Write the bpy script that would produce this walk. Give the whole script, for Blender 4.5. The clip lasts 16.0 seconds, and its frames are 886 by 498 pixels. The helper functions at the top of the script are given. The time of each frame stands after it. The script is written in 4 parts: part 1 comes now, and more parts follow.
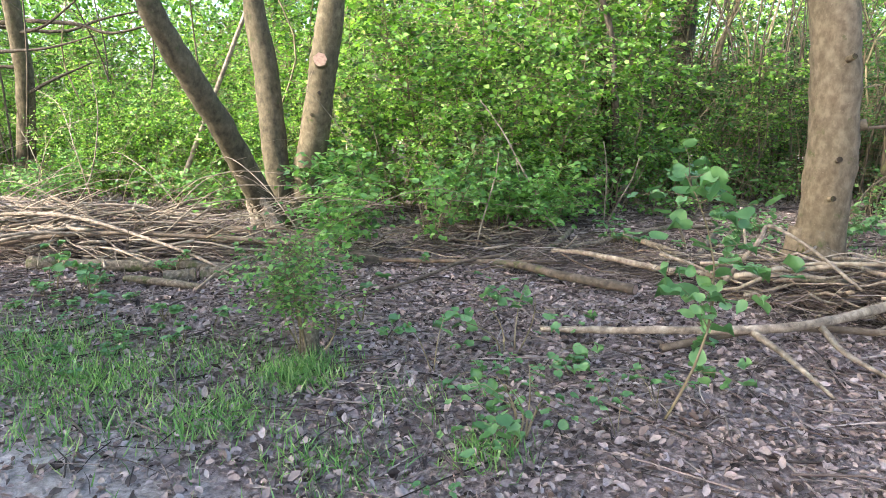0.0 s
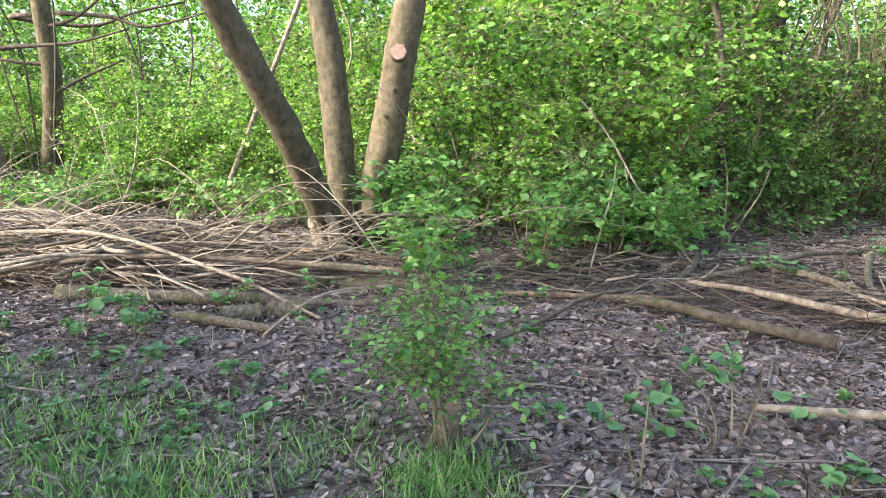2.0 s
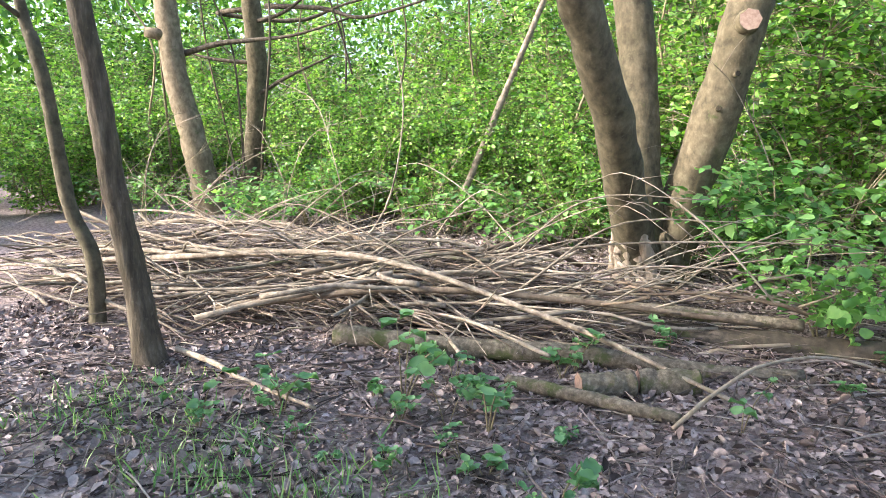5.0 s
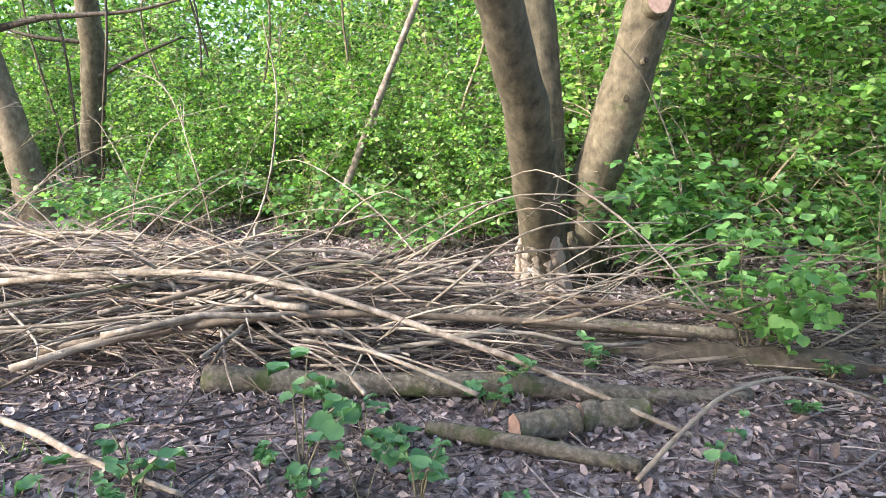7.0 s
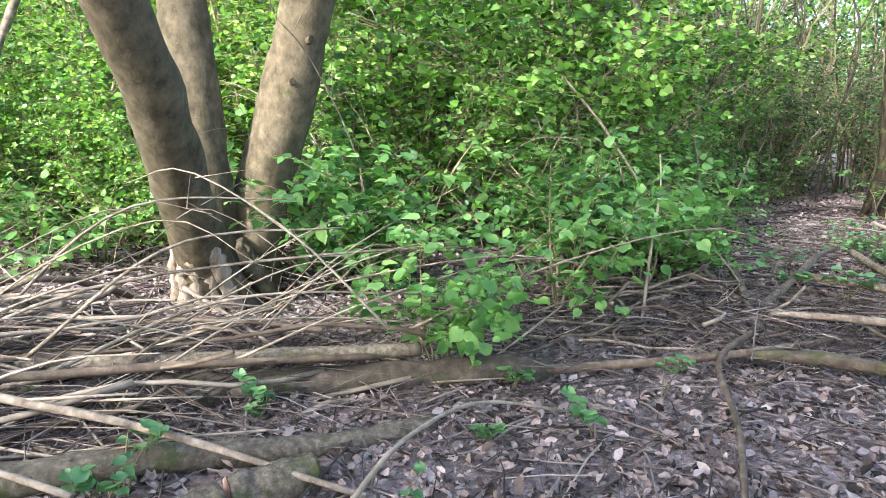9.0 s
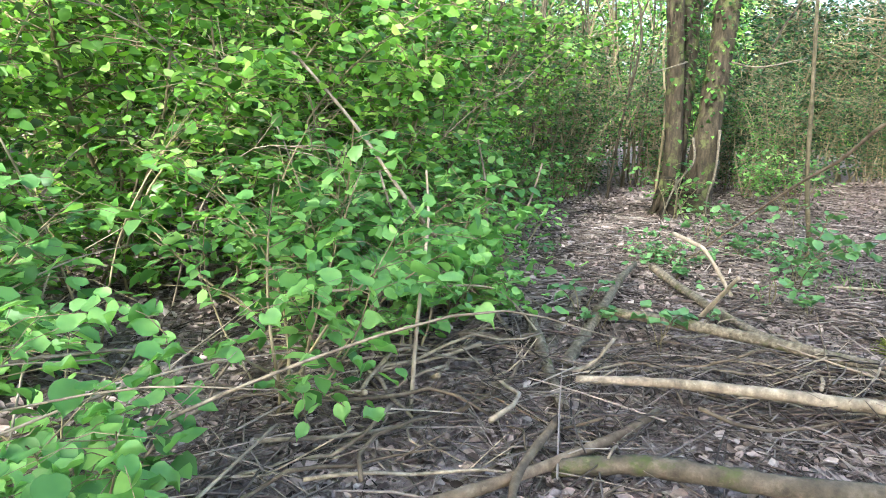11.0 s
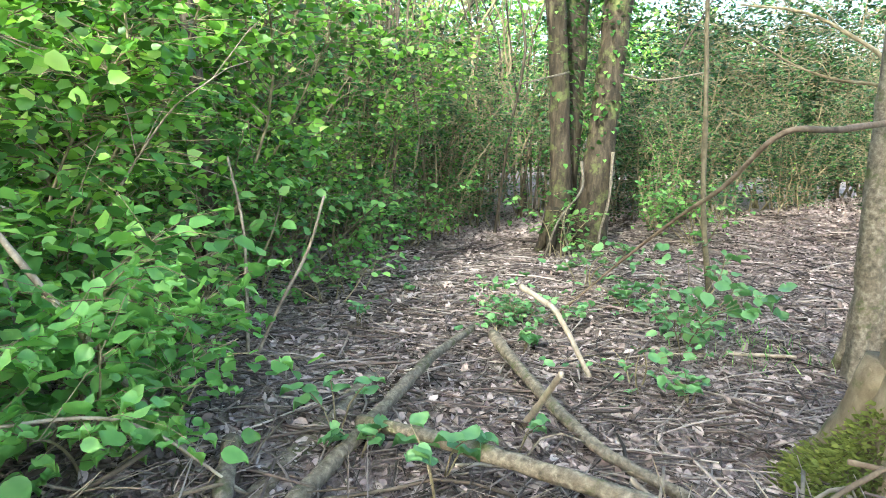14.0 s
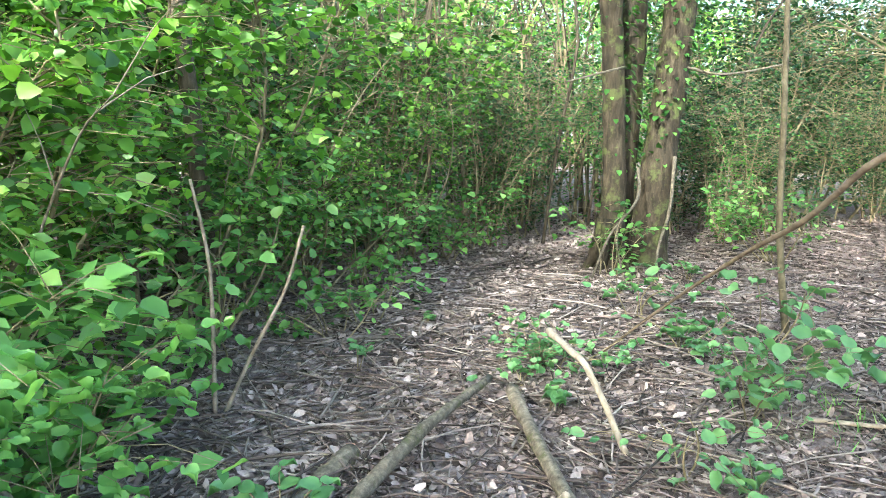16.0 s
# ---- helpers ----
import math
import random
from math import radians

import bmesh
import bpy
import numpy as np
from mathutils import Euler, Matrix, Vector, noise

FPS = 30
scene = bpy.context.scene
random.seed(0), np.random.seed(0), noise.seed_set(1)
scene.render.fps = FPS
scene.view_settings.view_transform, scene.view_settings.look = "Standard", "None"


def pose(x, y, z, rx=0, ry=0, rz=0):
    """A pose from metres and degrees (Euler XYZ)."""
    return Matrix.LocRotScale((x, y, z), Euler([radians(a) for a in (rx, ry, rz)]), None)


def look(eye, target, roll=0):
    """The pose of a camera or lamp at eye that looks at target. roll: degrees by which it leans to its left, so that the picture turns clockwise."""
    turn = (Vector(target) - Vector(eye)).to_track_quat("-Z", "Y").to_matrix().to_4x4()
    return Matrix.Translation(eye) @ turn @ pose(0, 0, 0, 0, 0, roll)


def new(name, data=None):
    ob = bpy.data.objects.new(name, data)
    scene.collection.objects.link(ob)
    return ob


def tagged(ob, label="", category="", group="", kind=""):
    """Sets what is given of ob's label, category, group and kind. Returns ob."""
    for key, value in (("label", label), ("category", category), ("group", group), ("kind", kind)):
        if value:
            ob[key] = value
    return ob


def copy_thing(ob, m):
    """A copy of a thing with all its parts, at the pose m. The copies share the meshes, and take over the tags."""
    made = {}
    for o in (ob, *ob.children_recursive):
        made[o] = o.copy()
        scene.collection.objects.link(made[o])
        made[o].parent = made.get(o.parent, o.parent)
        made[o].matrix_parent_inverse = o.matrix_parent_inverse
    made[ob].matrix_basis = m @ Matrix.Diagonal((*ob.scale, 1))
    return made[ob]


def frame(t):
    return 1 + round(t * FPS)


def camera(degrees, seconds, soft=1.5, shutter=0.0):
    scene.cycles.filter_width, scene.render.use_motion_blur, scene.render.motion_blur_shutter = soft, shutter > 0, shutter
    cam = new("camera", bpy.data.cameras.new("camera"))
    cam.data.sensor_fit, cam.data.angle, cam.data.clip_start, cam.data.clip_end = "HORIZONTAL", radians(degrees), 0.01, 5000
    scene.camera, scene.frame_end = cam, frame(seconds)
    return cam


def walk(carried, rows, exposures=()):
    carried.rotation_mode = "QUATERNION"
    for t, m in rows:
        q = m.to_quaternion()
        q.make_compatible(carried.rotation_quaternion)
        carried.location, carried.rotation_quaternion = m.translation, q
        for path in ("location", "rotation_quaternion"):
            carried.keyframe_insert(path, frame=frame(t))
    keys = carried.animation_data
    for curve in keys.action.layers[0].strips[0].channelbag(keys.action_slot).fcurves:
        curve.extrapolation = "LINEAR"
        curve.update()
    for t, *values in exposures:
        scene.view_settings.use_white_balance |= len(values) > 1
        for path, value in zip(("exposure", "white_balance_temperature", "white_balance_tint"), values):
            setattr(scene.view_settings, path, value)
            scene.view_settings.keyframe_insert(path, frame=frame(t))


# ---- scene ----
cam = camera(66.0, 16.0, soft=0.5)
PATH = [
    (0, (0.151, 1.217, 1.547), (-0.012, 3.171, 1.155), -0.4),
    (0.5, (-0.038, 1.54, 1.523), (-0.213, 3.494, 1.137), -0.4),
    (1, (-0.297, 1.833, 1.55), (-0.473, 3.788, 1.164), -0.3),
    (1.5, (-0.509, 2.098, 1.52), (-0.694, 4.051, 1.134), -0.3),
    (2, (-0.784, 2.408, 1.515), (-0.992, 4.361, 1.138), -0.1),
    (2.5, (-1.109, 2.649, 1.511), (-1.347, 4.597, 1.127), -0.2),
    (3, (-1.448, 2.905, 1.489), (-1.736, 4.848, 1.112), -0.1),
    (3.5, (-1.756, 3.18, 1.461), (-2.179, 5.1, 1.094), -0.3),
    (4, (-2.104, 3.405, 1.417), (-2.653, 5.295, 1.062), -0.3),
    (4.2, (-2.241, 3.462, 1.407), (-2.802, 5.349, 1.054), -0.4),
    (6.3, (-3.076, 4.175, 1.407), (-3.532, 6.086, 1.033), -0.7),
    (6.5, (-3.085, 4.243, 1.413), (-3.462, 6.169, 1.028), -0.6),
    (7, (-3.048, 4.377, 1.406), (-3.221, 6.333, 1.024), -0.3),
    (7.5, (-2.95, 4.541, 1.339), (-2.911, 6.505, 0.963), -0.1),
    (8, (-2.821, 4.771, 1.377), (-2.597, 6.719, 0.984), -0.4),
    (8.5, (-2.772, 4.902, 1.407), (-2.308, 6.807, 1.015), 0.4),
    (9, (-2.677, 5.062, 1.398), (-2.045, 6.914, 0.985), 0.8),
    (9.5, (-2.445, 5.294, 1.436), (-1.716, 7.11, 1.026), 0.9),
    (10, (-2.243, 5.619, 1.421), (-1.407, 7.387, 1.006), 1.6),
    (10.2, (-2.131, 5.754, 1.479), (-1.215, 7.479, 1.044), 1.6),
    (12.3, (-0.754, 6.735, 1.384), (0.468, 8.267, 0.985), 1.1),
    (12.5, (-0.62, 6.802, 1.387), (0.619, 8.323, 0.998), 0.9),
    (13, (-0.359, 6.844, 1.350), (0.931, 8.325, 0.975), 1.4),
    (13.5, (-0.097, 6.83, 1.355), (1.168, 8.336, 0.993), 1.3),
    (14, (0.098, 6.789, 1.35), (1.345, 8.312, 0.995), 1.2),
    (14.5, (0.318, 6.921, 1.361), (1.559, 8.447, 0.997), 1.2),
    (15, (0.472, 7.012, 1.395), (1.712, 8.538, 1.033), 1.1),
    (15.5, (0.664, 7.12, 1.444), (1.855, 8.679, 1.054), 1.1),
    (16, (0.756, 7.159, 1.449), (1.844, 8.794, 1.071), 0.7),
]
# the camera's own exposure opens a little in the deeper shade
EXPOSURES = [(0, 2.57, 6200, 9), (4, 2.5, 6100, 9), (7, 2.38, 5850, 11), (8.5, 2.43, 5750, 10), (9.2, 2.65, 5700, 8), (10, 2.82, 5750, 4), (12.5, 2.97, 5850, -2), (16, 3.12, 5800, -4)]
walk(cam, [(t, look(eye, target, roll)) for t, eye, target, roll in PATH], EXPOSURES)

# ---------------------------------------------------------------- light
SUN_ELEVATION, SUN_AZIMUTH = 30.0, 242.0      # degrees above the horizon; clockwise from +y
world = bpy.data.worlds.new("sky")
scene.world = world
world.use_nodes = True
sky_nodes = world.node_tree.nodes
sky = sky_nodes.new("ShaderNodeTexSky")
sky.sky_type = "NISHITA"
sky.sun_disc = False
sky.sun_elevation, sky.sun_rotation = radians(SUN_ELEVATION), radians(SUN_AZIMUTH)
sky.dust_density = 4.0
sky_nodes["Background"].inputs["Strength"].default_value = 0.15
world.node_tree.links.new(sky.outputs["Color"], sky_nodes["Background"].inputs["Color"])
sun = new("sun", bpy.data.lights.new("sun", "SUN"))
sun.data.energy, sun.data.angle, sun.data.color = 1.75, radians(2.0), (1.0, 0.95, 0.86)
toward = Vector((math.sin(radians(SUN_AZIMUTH)) * math.cos(radians(SUN_ELEVATION)),
                 math.cos(radians(SUN_AZIMUTH)) * math.cos(radians(SUN_ELEVATION)), math.sin(radians(SUN_ELEVATION))))
sun.matrix_world = look(toward * 50, (0, 0, 0))


# ---------------------------------------------------------------- materials
def material(name):
    m = bpy.data.materials.new(name)
    m.use_nodes = True
    return m, m.node_tree.nodes, m.node_tree.links, m.node_tree.nodes["Principled BSDF"]


def ramp(nodes, stops):
    r = nodes.new("ShaderNodeValToRGB")
    while len(r.color_ramp.elements) < len(stops):
        r.color_ramp.elements.new(0.5)
    for e, (at, c) in zip(r.color_ramp.elements, stops):
        e.position, e.color = at, (*c, 1)
    return r


def noise_node(nodes, links, scale, detail=4.0, rough=0.55, stretch=None):
    co = nodes.new("ShaderNodeTexCoord")
    n = nodes.new("ShaderNodeTexNoise")
    n.inputs["Scale"].default_value, n.inputs["Detail"].default_value, n.inputs["Roughness"].default_value = scale, detail, rough
    if stretch:
        mp = nodes.new("ShaderNodeMapping")
        mp.inputs["Scale"].default_value = stretch
        links.new(co.outputs["Object"], mp.inputs["Vector"])
        links.new(mp.outputs["Vector"], n.inputs["Vector"])
    else:
        links.new(co.outputs["Object"], n.inputs["Vector"])
    return n


def mixed(nodes, links, kind, fac, a, b):
    m = nodes.new("ShaderNodeMix")
    m.data_type, m.blend_type = "RGBA", kind
    for key, v in ((0, fac), (6, a), (7, b)):
        if hasattr(v, "is_output"):
            links.new(v, m.inputs[key])
        else:
            m.inputs[key].default_value = v if key == 0 else (*v, 1)
    return m.outputs[2]


def bump(nodes, links, height, strength, distance, bsdf):
    b = nodes.new("ShaderNodeBump")
    b.inputs["Strength"].default_value, b.inputs["Distance"].default_value = strength, distance
    links.new(height, b.inputs["Height"])
    links.new(b.outputs["Normal"], bsdf.inputs["Normal"])


def bark(name, dark, mid, light, moss=0.0, stretch=(1, 1, 0.25), scale=16.0, deep=0.02):
    m, nodes, links, bsdf = material(name)
    fine = noise_node(nodes, links, scale, 6, 0.65, stretch)
    broad = noise_node(nodes, links, 2.2, 3, 0.5)
    c = ramp(nodes, [(0.3, dark), (0.52, mid), (0.72, light)])
    links.new(fine.outputs["Fac"], c.inputs["Fac"])
    tone = ramp(nodes, [(0.32, (0.74, 0.74, 0.66)), (0.68, (1.08, 1.05, 1.0))])
    links.new(broad.outputs["Fac"], tone.inputs["Fac"])
    col = mixed(nodes, links, "MULTIPLY", 0.85, c.outputs["Color"], tone.outputs["Color"])
    if moss:
        patch = noise_node(nodes, links, 5.0, 5, 0.7)
        edge = ramp(nodes, [(0.62 - 0.25 * moss, (0, 0, 0)), (0.72 - 0.25 * moss, (1, 1, 1))])
        links.new(patch.outputs["Fac"], edge.inputs["Fac"])
        col = mixed(nodes, links, "MIX", edge.outputs["Color"], col, (0.075, 0.085, 0.03))
    spots = noise_node(nodes, links, 38, 2, 0.5)
    flake = ramp(nodes, [(0.66, (0, 0, 0)), (0.7, (1, 1, 1))])
    links.new(spots.outputs["Fac"], flake.inputs["Fac"])
    col = mixed(nodes, links, "MIX", mixed(nodes, links, "MULTIPLY", 1.0, flake.outputs["Color"], (0.22, 0.22, 0.22)), col, tuple(min(0.8, q * 1.2) for q in light))
    own = nodes.new("ShaderNodeObjectInfo")
    vary = ramp(nodes, [(0.0, (0.75, 0.74, 0.72)), (1.0, (1.1, 1.06, 1.0))])
    links.new(own.outputs["Random"], vary.inputs["Fac"])
    links.new(mixed(nodes, links, "MULTIPLY", 1.0, col, vary.outputs["Color"]), bsdf.inputs["Base Color"])
    bsdf.inputs["Roughness"].default_value = 0.85
    bsdf.inputs["Specular IOR Level"].default_value = 0.25
    bump(nodes, links, fine.outputs["Fac"], 0.7, deep, bsdf)
    return m


def foliage(name, stops, through_colour, glow=0.35, rough=0.42, per_object=True):
    m, nodes, links, bsdf = material(name)
    geo = nodes.new("ShaderNodeNewGeometry")
    c = ramp(nodes, stops)
    own = nodes.new("ShaderNodeObjectInfo")
    if per_object:
        links.new(own.outputs["Random"], c.inputs["Fac"])
    else:
        links.new(geo.outputs["Random Per Island"], c.inputs["Fac"])
    broad = noise_node(nodes, links, 1.3, 2, 0.5)
    tone = ramp(nodes, [(0.3, (0.7, 0.78, 0.7)), (0.7, (1.12, 1.08, 0.95))])
    links.new(broad.outputs["Fac"], tone.inputs["Fac"])
    col = mixed(nodes, links, "MULTIPLY", 1.0, c.outputs["Color"], tone.outputs["Color"])
    links.new(col, bsdf.inputs["Base Color"])
    bsdf.inputs["Roughness"].default_value = rough
    bsdf.inputs["Specular IOR Level"].default_value = 0.45
    thin = nodes.new("ShaderNodeBsdfTranslucent")
    links.new(mixed(nodes, links, "MULTIPLY", 1.0, col, through_colour), thin.inputs["Color"])
    mix = nodes.new("ShaderNodeMixShader")
    mix.inputs[0].default_value = glow
    links.new(bsdf.outputs[0], mix.inputs[1])
    links.new(thin.outputs[0], mix.inputs[2])
    links.new(mix.outputs[0], nodes["Material Output"].inputs["Surface"])
    return m


def dead(name, stops, rough=0.8):
    m, nodes, links, bsdf = material(name)
    geo = nodes.new("ShaderNodeNewGeometry")
    c = ramp(nodes, stops)
    links.new(geo.outputs["Random Per Island"], c.inputs["Fac"])
    n = noise_node(nodes, links, 60, 3)
    tone = ramp(nodes, [(0.3, (0.7, 0.7, 0.7)), (0.7, (1.1, 1.1, 1.1))])
    links.new(n.outputs["Fac"], tone.inputs["Fac"])
    links.new(mixed(nodes, links, "MULTIPLY", 1.0, c.outputs["Color"], tone.outputs["Color"]), bsdf.inputs["Base Color"])
    bsdf.inputs["Roughness"].default_value = rough
    bsdf.inputs["Specular IOR Level"].default_value = 0.25
    return m


def soil():
    m, nodes, links, bsdf = material("woodland_soil")
    fine, broad, grit = noise_node(nodes, links, 26, 8, 0.7), noise_node(nodes, links, 0.9, 4, 0.6), noise_node(nodes, links, 120, 3, 0.6)
    c = ramp(nodes, [(0.3, (0.05, 0.039, 0.037)), (0.5, (0.27, 0.213, 0.2)), (0.7, (0.5, 0.42, 0.405))])
    links.new(fine.outputs["Fac"], c.inputs["Fac"])
    tone = ramp(nodes, [(0.35, (0.75, 0.72, 0.7)), (0.65, (1.1, 1.08, 1.08))])
    links.new(broad.outputs["Fac"], tone.inputs["Fac"])
    col = mixed(nodes, links, "MULTIPLY", 1.0, c.outputs["Color"], tone.outputs["Color"])
    # trodden bare earth along the path, grey and pale
    co = nodes.new("ShaderNodeTexCoord")
    xyz = nodes.new("ShaderNodeSeparateXYZ")
    links.new(co.outputs["Object"], xyz.inputs[0])
    lane = nodes.new("ShaderNodeMath")
    lane.operation = "MULTIPLY_ADD"
    lane.inputs[1].default_value, lane.inputs[2].default_value = 0.5, 0.0
    links.new(xyz.outputs["X"], lane.inputs[0])
    total = nodes.new("ShaderNodeMath")
    total.operation = "ADD"
    links.new(lane.outputs[0], total.inputs[0])
    links.new(xyz.outputs["Y"], total.inputs[1])
    wob = nodes.new("ShaderNodeMath")
    wob.operation = "MULTIPLY_ADD"
    wob.inputs[1].default_value = -2.2
    links.new(broad.outputs["Fac"], wob.inputs[0])
    links.new(total.outputs[0], wob.inputs[2])
    edge = ramp(nodes, [(0.0, (1, 1, 1)), (1.0, (0, 0, 0))])
    span = nodes.new("ShaderNodeMapRange")
    span.inputs["From Min"].default_value, span.inputs["From Max"].default_value = 1.0, 2.3
    links.new(wob.outputs[0], span.inputs["Value"])
    links.new(span.outputs[0], edge.inputs["Fac"])
    earth = ramp(nodes, [(0.3, (0.3, 0.28, 0.27)), (0.7, (0.6, 0.57, 0.56))])
    links.new(fine.outputs["Fac"], earth.inputs["Fac"])
    links.new(mixed(nodes, links, "MIX", edge.outputs["Color"], col, earth.outputs["Color"]), bsdf.inputs["Base Color"])
    bsdf.inputs["Roughness"].default_value = 0.95
    bsdf.inputs["Specular IOR Level"].default_value = 0.15
    bump(nodes, links, fine.outputs["Fac"], 0.9, 0.04, bsdf)
    return m


def wood_cut():
    m, nodes, links, bsdf = material("cut_wood")
    n = noise_node(nodes, links, 30, 4)
    c = ramp(nodes, [(0.3, (0.22, 0.125, 0.09)), (0.7, (0.38, 0.26, 0.195))])
    links.new(n.outputs["Fac"], c.inputs["Fac"])
    links.new(c.outputs["Color"], bsdf.inputs["Base Color"])
    bsdf.inputs["Roughness"].default_value = 0.8
    return m


SOIL = soil()
MOSS = foliage("moss", [(0.0, (0.09, 0.11, 0.02)), (1.0, (0.2, 0.22, 0.05))], (1.0, 1.0, 0.5), 0.2, 0.8, per_object=False)
BARK = bark("smooth_grey_bark", (0.055, 0.045, 0.029), (0.125, 0.104, 0.07), (0.2, 0.172, 0.122), moss=0.06, stretch=(1, 1, 0.75), scale=15, deep=0.016)
BARK_PALE = bark("pale_bark", (0.098, 0.076, 0.052), (0.18, 0.145, 0.103), (0.27, 0.222, 0.165), moss=0.08, stretch=(1, 1, 0.7), scale=15, deep=0.014)
BARK_RUGGED = bark("rugged_brown_bark", (0.014, 0.011, 0.008), (0.04, 0.031, 0.022), (0.095, 0.075, 0.054), moss=0.4, stretch=(1, 1, 0.2), scale=24, deep=0.03)
BARK_DARK = bark("dark_rough_bark", (0.035, 0.028, 0.022), (0.09, 0.072, 0.055), (0.17, 0.145, 0.12), stretch=(1, 1, 0.2), scale=26, deep=0.03)
LOG_BARK = bark("weathered_log_bark", (0.065, 0.054, 0.043), (0.165, 0.14, 0.113), (0.3, 0.262, 0.218), moss=0.3, stretch=(1, 1, 1), scale=34, deep=0.015)
LOG_MOSSY = bark("mossy_log_bark", (0.05, 0.041, 0.034), (0.105, 0.086, 0.07), (0.18, 0.15, 0.125), moss=0.25, stretch=(1, 1, 1))
STICK = bark("dry_stick_bark", (0.09, 0.072, 0.06), (0.26, 0.215, 0.18), (0.47, 0.41, 0.355), stretch=(1, 1, 1), scale=14, deep=0.006)
STICK_DARK = bark("dark_stick_bark", (0.07, 0.05, 0.04), (0.15, 0.115, 0.09), (0.25, 0.2, 0.16), stretch=(1, 1, 1), scale=14, deep=0.006)
BARE = bark("barkless_pale_wood", (0.22, 0.175, 0.14), (0.37, 0.31, 0.26), (0.5, 0.44, 0.385), stretch=(1, 1, 0.15), scale=18, deep=0.01)
TORN = bark("torn_root_wood", (0.2, 0.15, 0.115), (0.43, 0.36, 0.3), (0.62, 0.54, 0.47), stretch=(1, 1, 0.12), scale=22, deep=0.02)
CUT = wood_cut()
TWIG = dead("dry_twigs", [(0.0, (0.03, 0.022, 0.018)), (0.5, (0.14, 0.105, 0.09)), (0.9, (0.28, 0.225, 0.2)), (1.0, (0.42, 0.35, 0.31))])
LITTER = dead("dead_leaves", [(0.0, (0.03, 0.022, 0.019)), (0.1, (0.075, 0.055, 0.048)), (0.28, (0.19, 0.142, 0.128)), (0.6, (0.33, 0.258, 0.238)), (0.95, (0.39, 0.315, 0.294)), (1.0, (0.45, 0.37, 0.35))])
STEM = bark("green_brown_stem", (0.12, 0.10, 0.06), (0.24, 0.2, 0.13), (0.38, 0.33, 0.24), scale=12)
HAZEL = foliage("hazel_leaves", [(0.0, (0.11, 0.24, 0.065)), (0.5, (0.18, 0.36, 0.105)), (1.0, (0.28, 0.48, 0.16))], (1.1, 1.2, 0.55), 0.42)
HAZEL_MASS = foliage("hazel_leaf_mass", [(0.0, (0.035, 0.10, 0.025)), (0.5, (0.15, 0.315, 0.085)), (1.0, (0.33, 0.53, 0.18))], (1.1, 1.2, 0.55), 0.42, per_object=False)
HEDGE = foliage("spring_thicket_leaves", [(0.0, (0.026, 0.06, 0.011)), (0.4, (0.108, 0.24, 0.038)), (0.8, (0.25, 0.45, 0.082)), (1.0, (0.46, 0.6, 0.21))], (1.2, 1.3, 0.44), 0.4, per_object=False)
# evergreen green, also used on back-right thicket shrubs in place of shade
DARKLEAF = foliage("dark_evergreen_and_shade_leaves", [(0.0, (0.01, 0.03, 0.01)), (0.6, (0.03, 0.08, 0.024)), (1.0, (0.09, 0.19, 0.055))], (1.0, 1.2, 0.6), 0.25, 0.5, per_object=False)
# thicket green darkened in the colour itself, where the back right is shaded
SHADELEAF = foliage("shade_toned_green_leaves", [(0.0, (0.02, 0.06, 0.013)), (0.6, (0.06, 0.155, 0.032)), (1.0, (0.17, 0.34, 0.078))], (1.1, 1.25, 0.5), 0.42, per_object=False)
# herb green with the dull bluish tint of open shade put in
HERB = foliage("shade_tinted_herb_leaves", [(0.0, (0.075, 0.17, 0.07)), (0.5, (0.13, 0.26, 0.105)), (1.0, (0.21, 0.36, 0.16))], (1.0, 1.2, 0.6), 0.3)
GRASS = foliage("grass_blades", [(0.0, (0.075, 0.175, 0.055)), (0.6, (0.2, 0.37, 0.12)), (1.0, (0.4, 0.5, 0.24))], (1.1, 1.2, 0.5), 0.25, per_object=False)


# ---------------------------------------------------------------- tools
def smooth(a, b, x):
    u = min(1.0, max(0.0, (x - a) / (b - a)))
    return u * u * (3 - 2 * u)


def ground_z(x, y):
    return (0.14 * smooth(7.9, 9.6, y) + 0.015 * min(8, max(0, y - 10))) * (1 - smooth(0, 4, x)) + 0.4 * smooth(7.6, 9.6, x) * smooth(7.0, 8.6, y) * (1 - smooth(10.6, 12.2, y))


def spline(points, n):
    p = [np.array(q, float) for q in points]
    p = [2 * p[0] - p[1]] + p + [2 * p[-1] - p[-2]]
    out, spans = [], len(p) - 3
    for i in range(n):
        u = i / (n - 1) * spans
        k = min(int(u), spans - 1)
        f = u - k
        a, b, c, d = p[k:k + 4]
        out.append(0.5 * (2 * b + (c - a) * f + (2 * a - 5 * b + 4 * c - d) * f * f + (3 * b - a - 3 * c + d) * f ** 3))
    return np.array(out)


class Shape:
    """Gathers vertices and faces for one mesh."""

    def __init__(self):
        self.v, self.f, self.n = [], [], 0

    def tube(self, pts, radii, sides=8, rough=0.0, cap=True, seed=0.0):
        pts = np.asarray(pts, float)
        radii = np.interp(np.linspace(0, 1, len(pts)), np.linspace(0, 1, len(radii)), radii)
        tan = np.gradient(pts, axis=0)
        tan /= np.linalg.norm(tan, axis=1)[:, None] + 1e-9
        ref = np.array((0.0, 0.0, 1.0)) if abs(tan[0][2]) < 0.8 else np.array((1.0, 0.0, 0.0))
        a = np.cross(tan, ref)
        a /= np.linalg.norm(a, axis=1)[:, None] + 1e-9
        b = np.cross(tan, a)
        ang = np.arange(sides) * 2 * math.pi / sides
